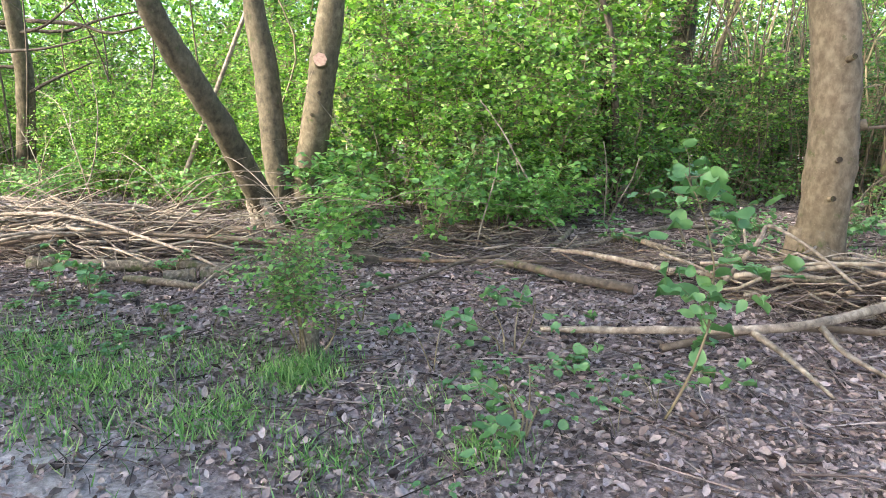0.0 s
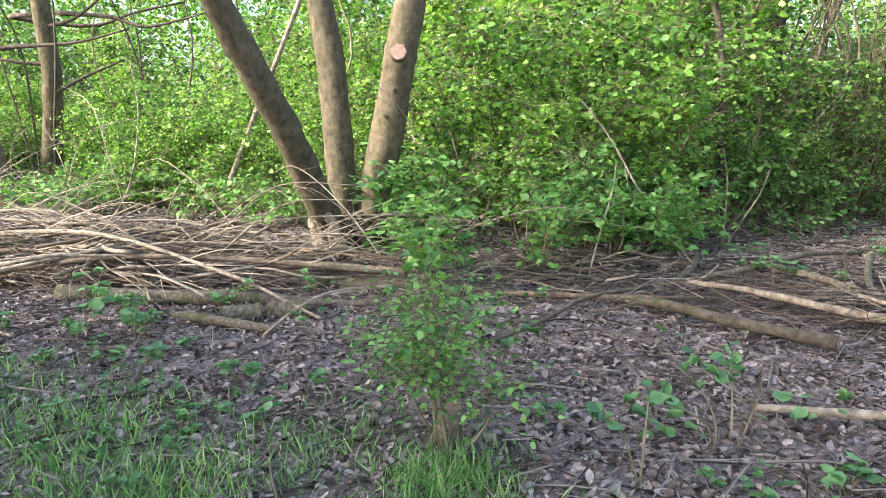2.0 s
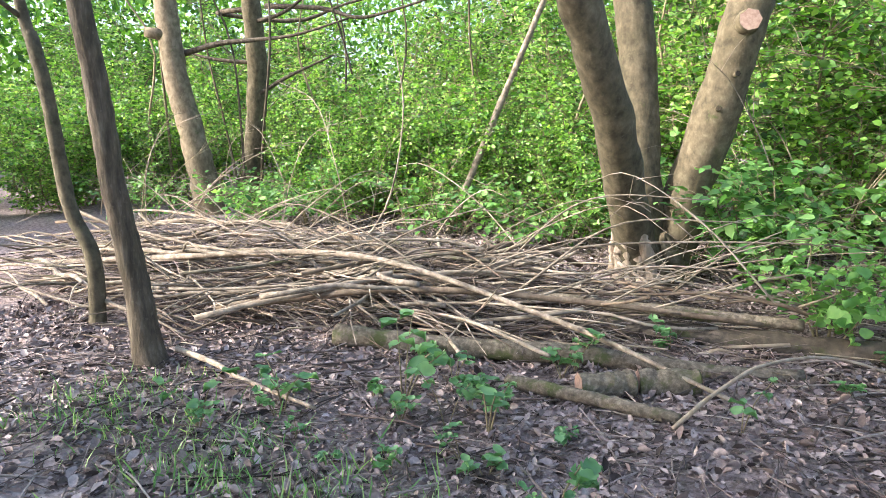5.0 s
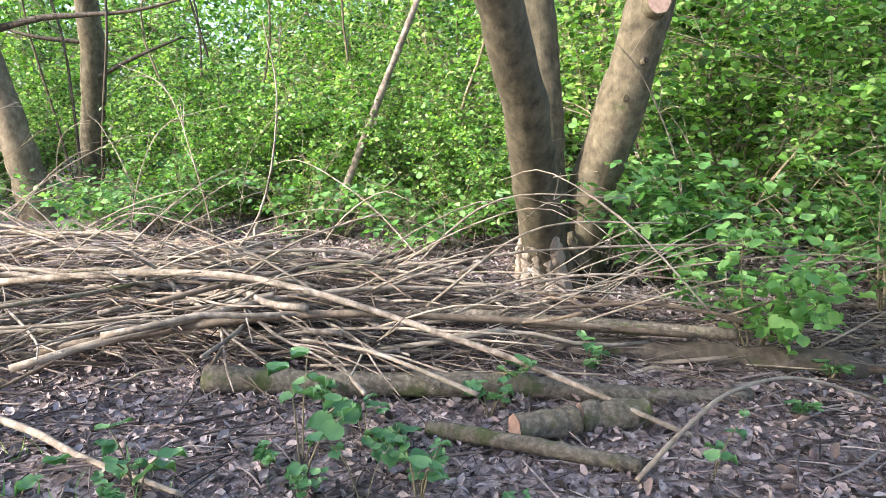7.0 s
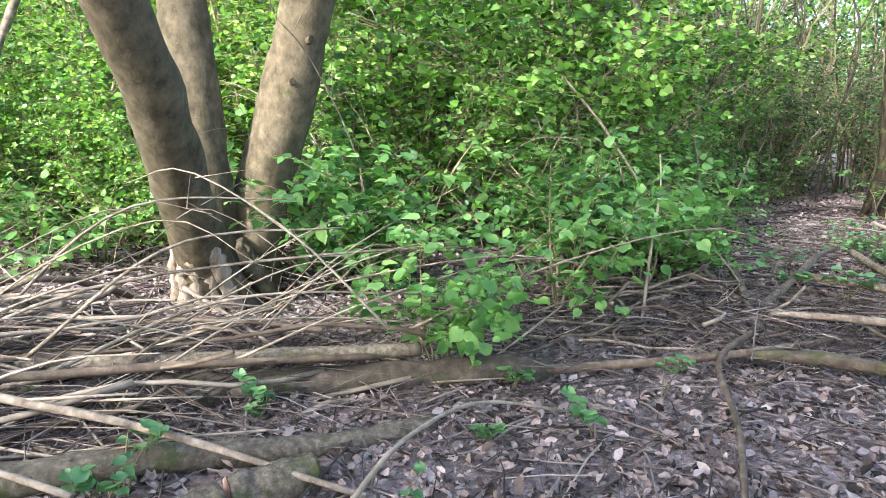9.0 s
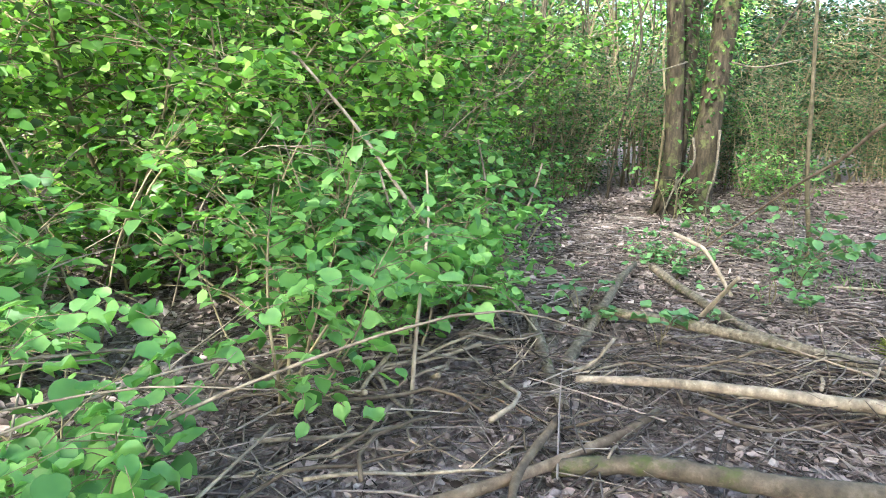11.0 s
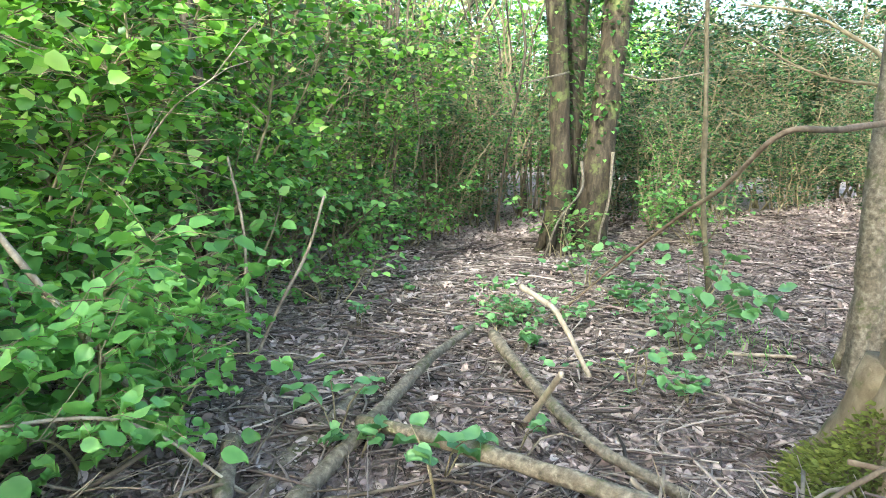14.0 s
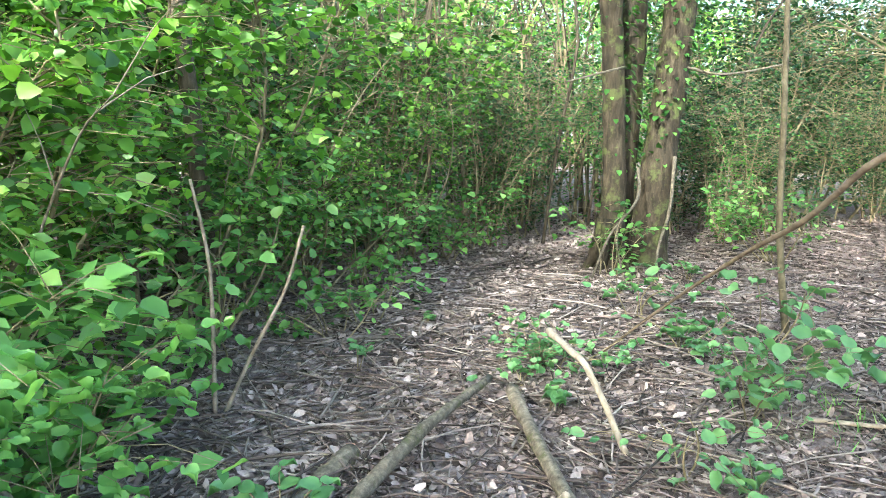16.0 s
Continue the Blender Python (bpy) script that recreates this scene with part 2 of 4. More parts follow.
        ring = pts[:, None, :] + radii[:, None, None] * (np.cos(ang)[None, :, None] * a[:, None, :] + np.sin(ang)[None, :, None] * b[:, None, :])
        if rough:
            for i in range(len(pts)):
                for j in range(sides):
                    q = ring[i, j]
                    s = max(radii[i], 0.02)
                    k = rough * (noise.noise(Vector(q * (0.45 / s)) + Vector((seed, 0, 0))) + 0.6 * noise.noise(Vector(q * (1.6 / s)) + Vector((0, seed, 0))))
                    ring[i, j] = pts[i] + (q - pts[i]) * (1 + k)
        o = self.n
        self.v.append(ring.reshape(-1, 3))
        for i in range(len(pts) - 1):
            for j in range(sides):
                k = (j + 1) % sides
                self.f.append((o + i * sides + j, o + i * sides + k, o + (i + 1) * sides + k, o + (i + 1) * sides + j))
        if cap:
            self.f.append(tuple(o + j for j in range(sides))[::-1])
            self.f.append(tuple(o + (len(pts) - 1) * sides + j for j in range(sides)))
        self.n += len(pts) * sides
        return self

    def disc(self, centre, normal, r, sides=14, bulge=0.0):
        centre, nv = np.array(centre, float), np.array(normal, float)
        nv /= np.linalg.norm(nv)
        a = np.cross(nv, (0, 0, 1.0) if abs(nv[2]) < 0.8 else (1.0, 0, 0))
        a /= np.linalg.norm(a)
        b = np.cross(nv, a)
        o = self.n
        self.v.append(np.array([centre + nv * bulge] + [centre + r * (1 + 0.08 * math.sin(3 * i)) * (math.cos(i * 2 * math.pi / sides) * a + math.sin(i * 2 * math.pi / sides) * b) for i in range(sides)]))
        self.f += [(o, o + 1 + i, o + 1 + (i + 1) % sides) for i in range(sides)]
        self.n += sides + 1
        return self

    def mesh(self, name, mat, origin=(0, 0, 0), shade=True):
        me = bpy.data.meshes.new(name)
        me.from_pydata((np.concatenate(self.v) - np.array(origin)).tolist(), [], self.f)
        me.materials.append(mat)
        if shade:
            me.shade_smooth()
        return me


LEAF_NEAR = (np.array([(0, 0, 0), (0.42, 0, -0.03), (0.14, 0.33, 0.06), (0.6, 0.32, 0.07), (1, 0, -0.12), (0.14, -0.33, 0.06), (0.6, -0.32, 0.07)]),
             [(0, 1, 2), (2, 1, 3), (3, 1, 4), (0, 5, 1), (5, 6, 1), (6, 4, 1)])
RIM = [(0.0, 0.13), (0.10, 0.29), (0.24, 0.385), (0.42, 0.40), (0.60, 0.335), (0.76, 0.22), (0.90, 0.075)]
FINE_POINTS = [(0, 0, 0), (0.25, 0, -0.02), (0.5, 0, -0.035), (0.75, 0, -0.05), (1.0, 0, -0.11)] + [(u, v, 0.05 + 0.03 * math.sin(u * 9)) for u, v in RIM] + [(u, -v, 0.05 + 0.03 * math.sin(u * 9 + 1)) for u, v in RIM]
FINE_FACES = []
for o in (5, 12):
    q = [(0, o, o + 1), (0, o + 1, 1), (1, o + 1, o + 2), (1, o + 2, 2), (2, o + 2, o + 3), (2, o + 3, o + 4), (2, o + 4, 3), (3, o + 4, o + 5), (3, o + 5, o + 6), (3, o + 6, 4)]
    FINE_FACES += q if o == 12 else [t[::-1] for t in q]
LEAF_FINE = (np.array(FINE_POINTS), FINE_FACES)
LEAF_FAR = (np.array([(0, 0, 0), (0.42, 0.27, 0.09), (1, 0, -0.08), (0.42, -0.27, 0.09)]), [(0, 2, 1), (0, 3, 2)])
LEAF_CURLED = (np.array([(0, 0, 0.0), (0.45, 0.0, 0.0), (1, 0.05, 0.18), (0.16, 0.2, 0.1), (0.48, 0.3, 0.26), (0.8, 0.19, 0.2), (0.2, -0.24, 0.14), (0.55, -0.27, 0.22), (0.84, -0.12, 0.1)]), [(0, 1, 3), (3, 1, 4), (4, 1, 5), (5, 1, 2), (0, 6, 1), (6, 7, 1), (7, 8, 1), (8, 2, 1)])
BLADE = (np.array([(0, 0.035, 0), (0, -0.035, 0), (0.5, 0.028, -0.06), (0.5, -0.028, -0.06), (1, 0, -0.3)]), [(0, 1, 3), (0, 3, 2), (2, 3, 4)])


class Leaves:
    """Gathers many small leaves for one mesh."""

    def __init__(self):
        self.p, self.a, self.u, self.s = [], [], [], []

    def add(self, p, a, u, s):
        self.p.append(np.atleast_2d(p)), self.a.append(np.atleast_2d(a)), self.u.append(np.atleast_2d(u)), self.s.append(np.atleast_1d(s))

    def arrays(self):
        p, a, u, s = (np.concatenate(q) for q in (self.p, self.a, self.u, self.s))
        a = a / (np.linalg.norm(a, axis=1)[:, None] + 1e-9)
        side = np.cross(u, a)
        side /= np.linalg.norm(side, axis=1)[:, None] + 1e-9
        return p, a, side, np.cross(a, side), s

    def mesh(self, name, mat, template, origin=(0, 0, 0)):
        p, a, b, c, s = self.arrays()
        shape, faces = template
        pts = p[:, None, :] + s[:, None, None] * (shape[None, :, 0, None] * a[:, None, :] + shape[None, :, 1, None] * b[:, None, :] + shape[None, :, 2, None] * c[:, None, :])
        k, n = len(shape), len(p)
        idx = (np.array(faces)[None] + (np.arange(n) * k)[:, None, None]).reshape(-1)
        me = bpy.data.meshes.new(name)
        me.vertices.add(n * k)
        me.vertices.foreach_set("co", (pts - np.array(origin)).reshape(-1))
        tris = len(idx) // 3
        me.loops.add(len(idx))
        me.loops.foreach_set("vertex_index", idx)
        me.polygons.add(tris)
        me.polygons.foreach_set("loop_start", np.arange(tris) * 3)
        me.update(calc_edges=True)
        me.materials.append(mat)
        if k > 8:
            me.shade_smooth()
        return me


def thing(name, at, label, category, group="", kind=""):
    ob = new(name)
    ob.location = at
    ob.empty_display_size = 0.1
    return tagged(ob, label, category, group, kind)


def part(name, me, parent, label="", kind=""):
    ob = new(name, me)
    ob.parent = parent
    return tagged(ob, label, kind=kind)


def unit(v):
    return v / (np.linalg.norm(v) + 1e-9)


def grow(rng, height, spread, stems, twigs, leaves, size, clear=0.12, droop=0.25, base=0.15, stem_r=0.010, twig_len=(0.25, 0.6), upright=1.0, tilt=0.42):
    """A many-stemmed shrub about the origin: its stems and its leaves."""
    woods, green = [], Leaves()
    for _ in range(stems):
        wood = Shape()
        woods.append(wood)
        ang, out = rng.uniform(0, 2 * math.pi), spread * math.sqrt(rng.uniform(0.02, 1))
        h = height * rng.uniform(0.55, 1.0) * (1 - 0.25 * out / max(spread, 0.01))
        way = np.array((math.cos(ang), math.sin(ang), 0))
        b0 = way * base * rng.uniform(0.1, 1)
        bend = np.array((rng.uniform(-1, 1), rng.uniform(-1, 1), 0)) * 0.12 * height
        line = [b0 + way * out * (u ** 1.5) * upright + bend * math.sin(math.pi * u) + np.array((0, 0, h * (u - droop * 0.35 * u ** 4))) for u in np.linspace(0, 1, 7)]
        line = spline(line, 9)
        r = stem_r * (0.6 + 0.5 * height / 2) * rng.uniform(0.7, 1.3)
        wood.tube(line, [r, r * 0.7, r * 0.3], 5, cap=False)
        for _ in range(max(1, twigs // stems)):
            u = clear + (1 - clear) * rng.uniform(0, 1) ** 0.8
            k = min(7.99, u * 8)
            p = line[int(k)] * (1 - k % 1) + line[int(k) + 1] * (k % 1)
            a2 = rng.uniform(0, 2 * math.pi)
            d = unit(np.array((math.cos(a2), math.sin(a2), rng.uniform(-0.1, 0.7))) + 0.5 * way)
            length = rng.uniform(*twig_len)
            tw = np.array([p, p + d * length * 0.5 + (0, 0, 0.02), p + d * length - np.array((0, 0, 0.1 * length))])
            wood.tube(tw, [r * 0.35, r * 0.15], 3, cap=False)
            n = max(2, int(leaves * rng.uniform(0.6, 1.4)))
            t = np.linspace(0.15, 1, n) + np.random.uniform(-0.04, 0.04, n)
            q = tw[0] + (tw[2] - tw[0]) * t[:, None]
            side = np.cross(d, (0, 0, 1.0)) * np.where(np.arange(n) % 2, 1, -1)[:, None]
            ax = side * 0.8 + d * 0.6 + np.random.normal(0, 0.35, (n, 3)) - np.array((0, 0, 0.2))
            up = np.array((0, 0, 1.0)) + np.random.normal(0, tilt, (n, 3))
            green.add(q + np.random.normal(0, 0.02, (n, 3)), ax, up, size * np.random.uniform(0.55, 1.2, n))
    return woods, green


def crown(rng, centre, radius, flat, count, size):
    """Leafy clumps high on a tree."""
    green = Leaves()
    clumps = [np.array(centre) + np.array((rng.gauss(0, 1), rng.gauss(0, 1), rng.gauss(0, flat))) * radius * 0.5 for _ in range(34)]
    for c in clumps:
        n = count // 34
        q = c + np.random.normal(0, 0.22 * radius * rng.uniform(0.6, 1.2), (n, 3)) * (1, 1, 0.6)
        green.add(q, np.random.normal(0, 1, (n, 3)) * (1, 1, 0.4) - (0, 0, 0.3), np.array((0, 0, 1.0)) + np.random.normal(0, 0.5, (n, 3)), size * np.random.uniform(0.6, 1.2, n))
    return green


# ---------------------------------------------------------------- ground
def axis_steps(lo, hi, step, far):
    core = list(np.arange(lo, hi + 1e-6, step))
    below, above, d = [], [], step
    x = lo
    while x > -far:
        d *= 1.5
        x -= d
        below.append(x)
    d, x = step, hi
    while x < far:
        d *= 1.5
        x += d
        above.append(x)
    return np.array(below[::-1] + core + above)


gx, gy = axis_steps(-11, 12, 0.11, 900), axis_steps(-1, 17, 0.11, 900)


def bumpy(x, y):
    near = 1.0 if (-14 < x < 15 and -4 < y < 20) else 0.0
    return ground_z(x, y) + near * (0.035 * noise.noise(Vector((x * 0.8, y * 0.8, 0))) + 0.022 * noise.noise(Vector((x * 2.7, y * 2.7, 3))) + 0.014 * noise.noise(Vector((x * 7, y * 7, 5))))


gme = bpy.data.meshes.new("ground")
gme.from_pydata([(x, y, bumpy(x, y)) for y in gy for x in gx], [],
                [(j * len(gx) + i, j * len(gx) + i + 1, (j + 1) * len(gx) + i + 1, (j + 1) * len(gx) + i) for j in range(len(gy) - 1) for i in range(len(gx) - 1)])
gme.materials.append(SOIL)
gme.shade_smooth()
tagged(new("ground", gme), "brown woodland soil with a trodden grey path", "ground", kind="structure")


# ---------------------------------------------------------------- trees
def tree(name, label, stems, mat, leafy=True, seed=1, roots=0, leaf_mat=None, crown_r=1.7, crown_n=2400, knots=(), sides=18, group="", flare=1.5, leaf_size=0.09):
    """stems: rows of (points, first radius, last radius); every stem carries on upward to limbs and a crown."""
    rng = random.Random(seed)
    base = np.array(stems[0][0][0], float)
    base[2] = bumpy(base[0], base[1])
    root = thing(name, base, label, "tree", group)
    for pts, r0, r1 in stems:
        pts = [np.array(p, float) for p in pts]
        rise = unit(pts[-1] - pts[-2]) + np.array((0, 0, 0.5))
        top = pts[-1] + unit(rise) * rng.uniform(2.4, 3.2)
        pts[0] = pts[0] - np.array((0, 0, 0.12))
        line = spline(pts + [top], 46)
        u = np.linspace(0, 1, 46)
        rad = r0 + (r1 - r0) * np.clip(u / 0.75, 0, 1) - np.clip((u - 0.75) / 0.25, 0, 1) * r1 * 0.55
        rad = rad * (1 + (flare - 1) * np.exp(-u * 16))
        s = Shape().tube(line, rad, sides, rough=0.13, seed=rng.uniform(0, 50))
        trunk = part("trunk", s.mesh("trunk", mat, base), root)
        if leafy:
            for _ in range(3):
                k = rng.uniform(0.8, 0.98)
                p = line[int(k * 45)]
                a = rng.uniform(0, 6.28)
                e = p + np.array((math.cos(a) * 1.5, math.sin(a) * 1.5, rng.uniform(0.5, 1.3)))
                limb = Shape().tube(spline([p, (p + e) / 2 + (0, 0, 0.2), e], 8), [r1 * 0.4, r1 * 0.12], 7)
                part("limb", limb.mesh("limb", mat, base), root)
            g = crown(rng, top + np.array((0, 0, 0.7)), crown_r, 0.6, crown_n, leaf_size)
            part("crown", g.mesh("crown", leaf_mat or HEDGE, LEAF_FAR, base), root, "spring-green leaves", "stuff")
    for i in range(roots):
        a = i * 6.28 / roots + rng.uniform(-0.3, 0.3)
        r0 = stems[0][1]
        d = np.array((math.cos(a), math.sin(a), 0))
        p = base + d * r0 * 0.6
        line = spline([p + (0, 0, 0.5), p + d * r0 * 0.6 + (0, 0, 0.16), p + d * r0 * 1.8 - (0, 0, 0.06)], 9)
        part("root", Shape().tube(line, [r0 * 0.5, r0 * 0.5, r0 * 0.2], 10, rough=0.2, seed=i).mesh("root", mat, base), root)
    for at, d, r, reach in knots:
        at, d = np.array(at, float), unit(np.array(d, float))
        stub = part("branch_stub", Shape().tube([at - d * 0.1, at + d * reach * 0.5, at + d * reach], [r * 1.35, r * 1.1, r], 14, rough=0.06).mesh("branch_stub", mat, base), root)
        big = r > 0.05
        part("sawn_face" if big else "knot", Shape().disc(at + d * (reach + 0.003), d, r * 0.93).mesh("sawn_face", CUT if big else BARK_RUGGED, base), stub, "pale sawn wood" if big else "dark healed knot")
    return root


coppice = tree("tree", "three-stemmed grey-brown coppiced tree with torn pale roots", [
    ([(-2.66, 9.68, 0.1), (-2.81, 9.12, 0.8), (-2.93, 8.58, 1.5), (-3.14, 8.1, 2.2), (-3.26, 7.71, 2.9)], 0.165, 0.115),
    ([(-2.65, 9.81, 0.1), (-2.7, 9.84, 0.8), (-2.75, 9.87, 1.5), (-2.82, 9.91, 2.2), (-2.93, 9.94, 2.9)], 0.165, 0.15),
    ([(-2.5, 9.98, 0.1), (-2.34, 9.95, 0.8), (-2.15, 9.83, 1.5), (-2.0, 9.69, 2.2), (-1.84, 9.59, 2.9)], 0.2, 0.165)],
    BARK, seed=3, crown_r=1.6, crown_n=500, knots=[((-2.0, 9.58, 2.16), (0.12, -0.95, 0.12), 0.085, 0.13), ((-2.16, 9.72, 1.52), (0.05, -1, 0.1), 0.022, 0.12), ((-2.06, 9.66, 1.78), (0.2, -1, 0.1), 0.022, 0.12), ((-3.16, 8.15, 2.11), (0.1, -1, 0.1), 0.022, 0.12)])
for i, (ang, reach, r, top) in enumerate(((250, 0.34, 0.055, 0.95), (268, 0.4, 0.05, 0.8), (232, 0.42, 0.06, 0.7), (285, 0.42, 0.062, 0.85), (212, 0.36, 0.045, 0.75), (304, 0.46, 0.055, 0.55), (330, 0.55, 0.07, 0.5), (20, 0.5, 0.08, 0.5), (130, 0.55, 0.08, 0.5))):
    o = np.array(coppice.location)
    d = np.array((math.cos(radians(ang)), math.sin(radians(ang)), 0))
    lean = (lambda z: np.array((-0.2 * z, -0.75 * z, z))) if i < 6 else (lambda z: np.array((0, 0, z)))
    line = spline([o + d * 0.15 + lean(top * 0.75), o + d * 0.21 + lean(top * 0.45), o + d * 0.26 + lean(0.16), o + d * (0.1 + 0.7 * reach) + lean(-0.1)], 20)
    part("root", Shape().tube(line, [r * 0.3, r * 0.8, r * 0.9, r * 0.8], 11, rough=0.5, seed=i * 3.1).mesh("root", TORN if i < 5 else BARK, coppice.location), coppice, "bark-stripped pale root" if i < 5 else "")

# limb and crown added above the view to shade the multi-stemmed tree
part("limb", Shape().tube(spline([(-1.55, 9.45, 4.2), (-1.0, 9.1, 5.4), (-0.5, 8.8, 6.6)], 12), [0.09, 0.03], 9, rough=0.1).mesh("limb", BARK, coppice.location), coppice)
part("crown", crown(random.Random(33), (-0.5, 8.8, 7.0), 1.8, 0.7, 900, 0.09).mesh("crown", HEDGE, LEAF_FAR, coppice.location), coppice, "spring-green leaves", "stuff")

# crown above the view, enlarged to shade the evergreens on the right
tree("tree", "smooth pinkish-grey tree trunk with knots and mossy foot", [([(2.96, 7.48, 0.0), (3.01, 7.45, 0.79), (3.01, 7.45, 1.53), (2.95, 7.47, 2.26), (2.87, 7.5, 3.0)], 0.2, 0.19)], BARK_PALE, seed=5, roots=4, crown_r=2.6, crown_n=7000,
     knots=[((3.0, 7.3, 1.12), (-0.2, -1, 0.2), 0.025, 0.11), ((2.97, 7.3, 0.8), (-0.1, -1, 0.1), 0.025, 0.11), ((3.16, 7.42, 1.4), (1, -0.4, 0.3), 0.045, 0.11), ((3.0, 7.3, 1.95), (0.1, -1, 0.2), 0.025, 0.11)])
for i, (mx, my) in enumerate(((2.82, 7.28), (2.72, 7.42), (2.78, 7.6))):
    moss = Leaves()
    k = 1700
    h = np.random.beta(1, 2.2, k) * 0.4
    ang = np.random.normal(math.atan2(my - 7.48, mx - 2.96), 0.45, k)
    rad = 0.42 * np.exp(-h * 3.6) + 0.07
    moss.add(np.column_stack([2.96 + np.cos(ang) * rad, 7.48 + np.sin(ang) * rad, h]), np.column_stack([np.cos(ang), np.sin(ang), np.random.uniform(-0.5, 1, k)]), np.random.normal(0, 1, (k, 3)), np.random.uniform(0.015, 0.04, k))
    tagged(new("moss", moss.mesh("moss", MOSS, LEAF_FAR)), "yellow-green moss cushion on the tree foot", "moss", kind="stuff")
tree("tree", "slim dark-barked tree leaning over the brushwood", [([(-5.55, 7.04, 0), (-5.62, 7.05, 0.5), (-5.66, 6.98, 1.1), (-5.66, 6.92, 1.7), (-5.66, 6.83, 2.3)], 0.08, 0.062)], BARK_DARK, seed=7, crown_r=0.8, crown_n=300, sides=14, flare=1.7)
tree("tree", "slim crooked brown tree beside the brushwood", [([(-6.47, 7.6, 0), (-6.47, 7.62, 0.48), (-6.62, 7.62, 0.82), (-6.68, 7.62, 1.2), (-6.72, 7.62, 1.6), (-6.8, 7.62, 2.0), (-6.9, 7.62, 2.4)], 0.055, 0.047)], BARK, seed=8, crown_r=0.8, crown_n=300, sides=12, flare=1.3)
pale = tree("tree", "sunlit pale-barked leaning tree with sawn branch stub", [([(-8.75, 12.35, 0.15), (-9.0, 12.33, 1.23), (-9.2, 12.32, 2.08), (-9.32, 12.36, 2.93), (-9.4, 12.44, 3.8)], 0.19, 0.15)], BARK_PALE, seed=9, crown_n=1800, knots=[((-9.38, 12.25, 2.72), (-0.9, -0.5, 0.15), 0.07, 0.2)])
part("limb", Shape().tube(spline([(-9.25, 12.45, 2.44), (-8.59, 12.45, 2.58), (-8.01, 12.45, 2.61), (-7.36, 12.45, 2.65), (-6.55, 12.45, 2.83)], 16), [0.05, 0.03, 0.012], 8, rough=0.12).mesh("limb", BARK_DARK, pale.location), pale, "bare dark limb")
fork = tree("tree", "straight brown tree with low side branches in thicket", [([(-9.05, 13.73, 0.1), (-8.81, 13.67, 1.25), (-8.63, 13.55, 2.3), (-8.56, 13.36, 3.35), (-8.5, 13.19, 4.4)], 0.17, 0.14)], BARK, seed=10, crown_n=1800)
for line, r in (([(-8.66, 13.5, 1.9), (-8.1, 13.6, 2.2), (-7.45, 13.8, 2.5)], 0.04), ([(-8.6, 13.4, 3.2), (-9.3, 13.6, 3.2), (-8.2, 14.1, 3.1), (-7.45, 14.3, 3.35), (-6.7, 14.6, 3.55)], 0.045), ([(-8.6, 13.4, 3.0), (-7.9, 13.2, 3.1), (-7.2, 13.1, 3.5)], 0.04), ([(-8.28, 13.3, 3.21), (-7.35, 13.3, 3.13), (-6.78, 13.3, 2.97), (-6.22, 13.3, 3.05), (-5.68, 13.3, 3.18)], 0.04), ([(-8.6, 13.5, 2.4), (-9.4, 13.3, 2.5), (-10.2, 13.4, 2.8)], 0.035)):
    part("limb", Shape().tube(spline(line, 14), [r, r * 0.35], 8, rough=0.1).mesh("limb", BARK_DARK, fork.location), fork, "bare dark limb")
# crowns above the view, enlarged to shade the clearing from overhead
rugged = tree("tree", "brown rough multi-stemmed tree with mossy foot", [
    ([(5.82, 11.8, 0), (5.9, 11.85, 0.7), (5.9, 11.9, 1.5), (5.86, 11.95, 2.3), (5.78, 12.0, 3.2)], 0.12, 0.105),
    ([(6.1, 12.0, 0), (6.17, 12.02, 0.7), (6.24, 12.04, 1.5), (6.3, 12.08, 2.3), (6.34, 12.1, 3.2)], 0.15, 0.13),
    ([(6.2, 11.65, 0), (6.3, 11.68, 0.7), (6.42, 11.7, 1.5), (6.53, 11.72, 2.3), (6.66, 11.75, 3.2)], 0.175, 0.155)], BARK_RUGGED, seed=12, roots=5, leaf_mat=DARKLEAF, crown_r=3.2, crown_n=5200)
tree("tree", "broad dark tree trunk deep in the thicket", [([(3.8, 16.15, 0), (3.85, 16.15, 2.0), (3.9, 16.15, 4.0), (3.95, 16.15, 6.0)], 0.25, 0.22)], BARK_DARK, seed=13)
for line, r in (([(5.85, 11.75, 1.93), (5.43, 11.45, 1.89), (4.77, 11.4, 1.75)], 0.014), ([(6.45, 11.6, 1.97), (6.98, 11.45, 1.91), (8.03, 11.4, 2.07)], 0.016),
                ([(5.95, 11.6, 1.0), (5.75, 11.42, 0.72), (5.4, 11.4, 0.43), (5.17, 11.38, 0.05)], 0.018), ([(6.35, 11.5, 1.1), (6.2, 11.4, 0.6), (6.05, 11.38, 0.25), (5.95, 11.3, 0.0)], 0.02), ([(5.85, 11.72, 0.5), (5.6, 11.5, 0.3), (5.5, 11.3, 0.02)], 0.016)):
    part("side_branch", Shape().tube(spline(line, 14), [r, r * 0.5], 7, rough=0.15).mesh("side_branch", LOG_BARK, rugged.location), rugged, "thin pale crooked side branch")
ivy = Leaves()
for (x0, y0), (x1, y1), k in (((5.87, 11.85), (5.8, 12.0), 260), ((6.2, 12.02), (6.33, 12.1), 380), ((6.4, 11.7), (6.65, 11.75), 520)):
    u, ang = np.random.beta(1.6, 1.2, k), np.random.uniform(0, 6.28, k)
    rad = 0.15 + np.random.gamma(2.0, 0.03, k)
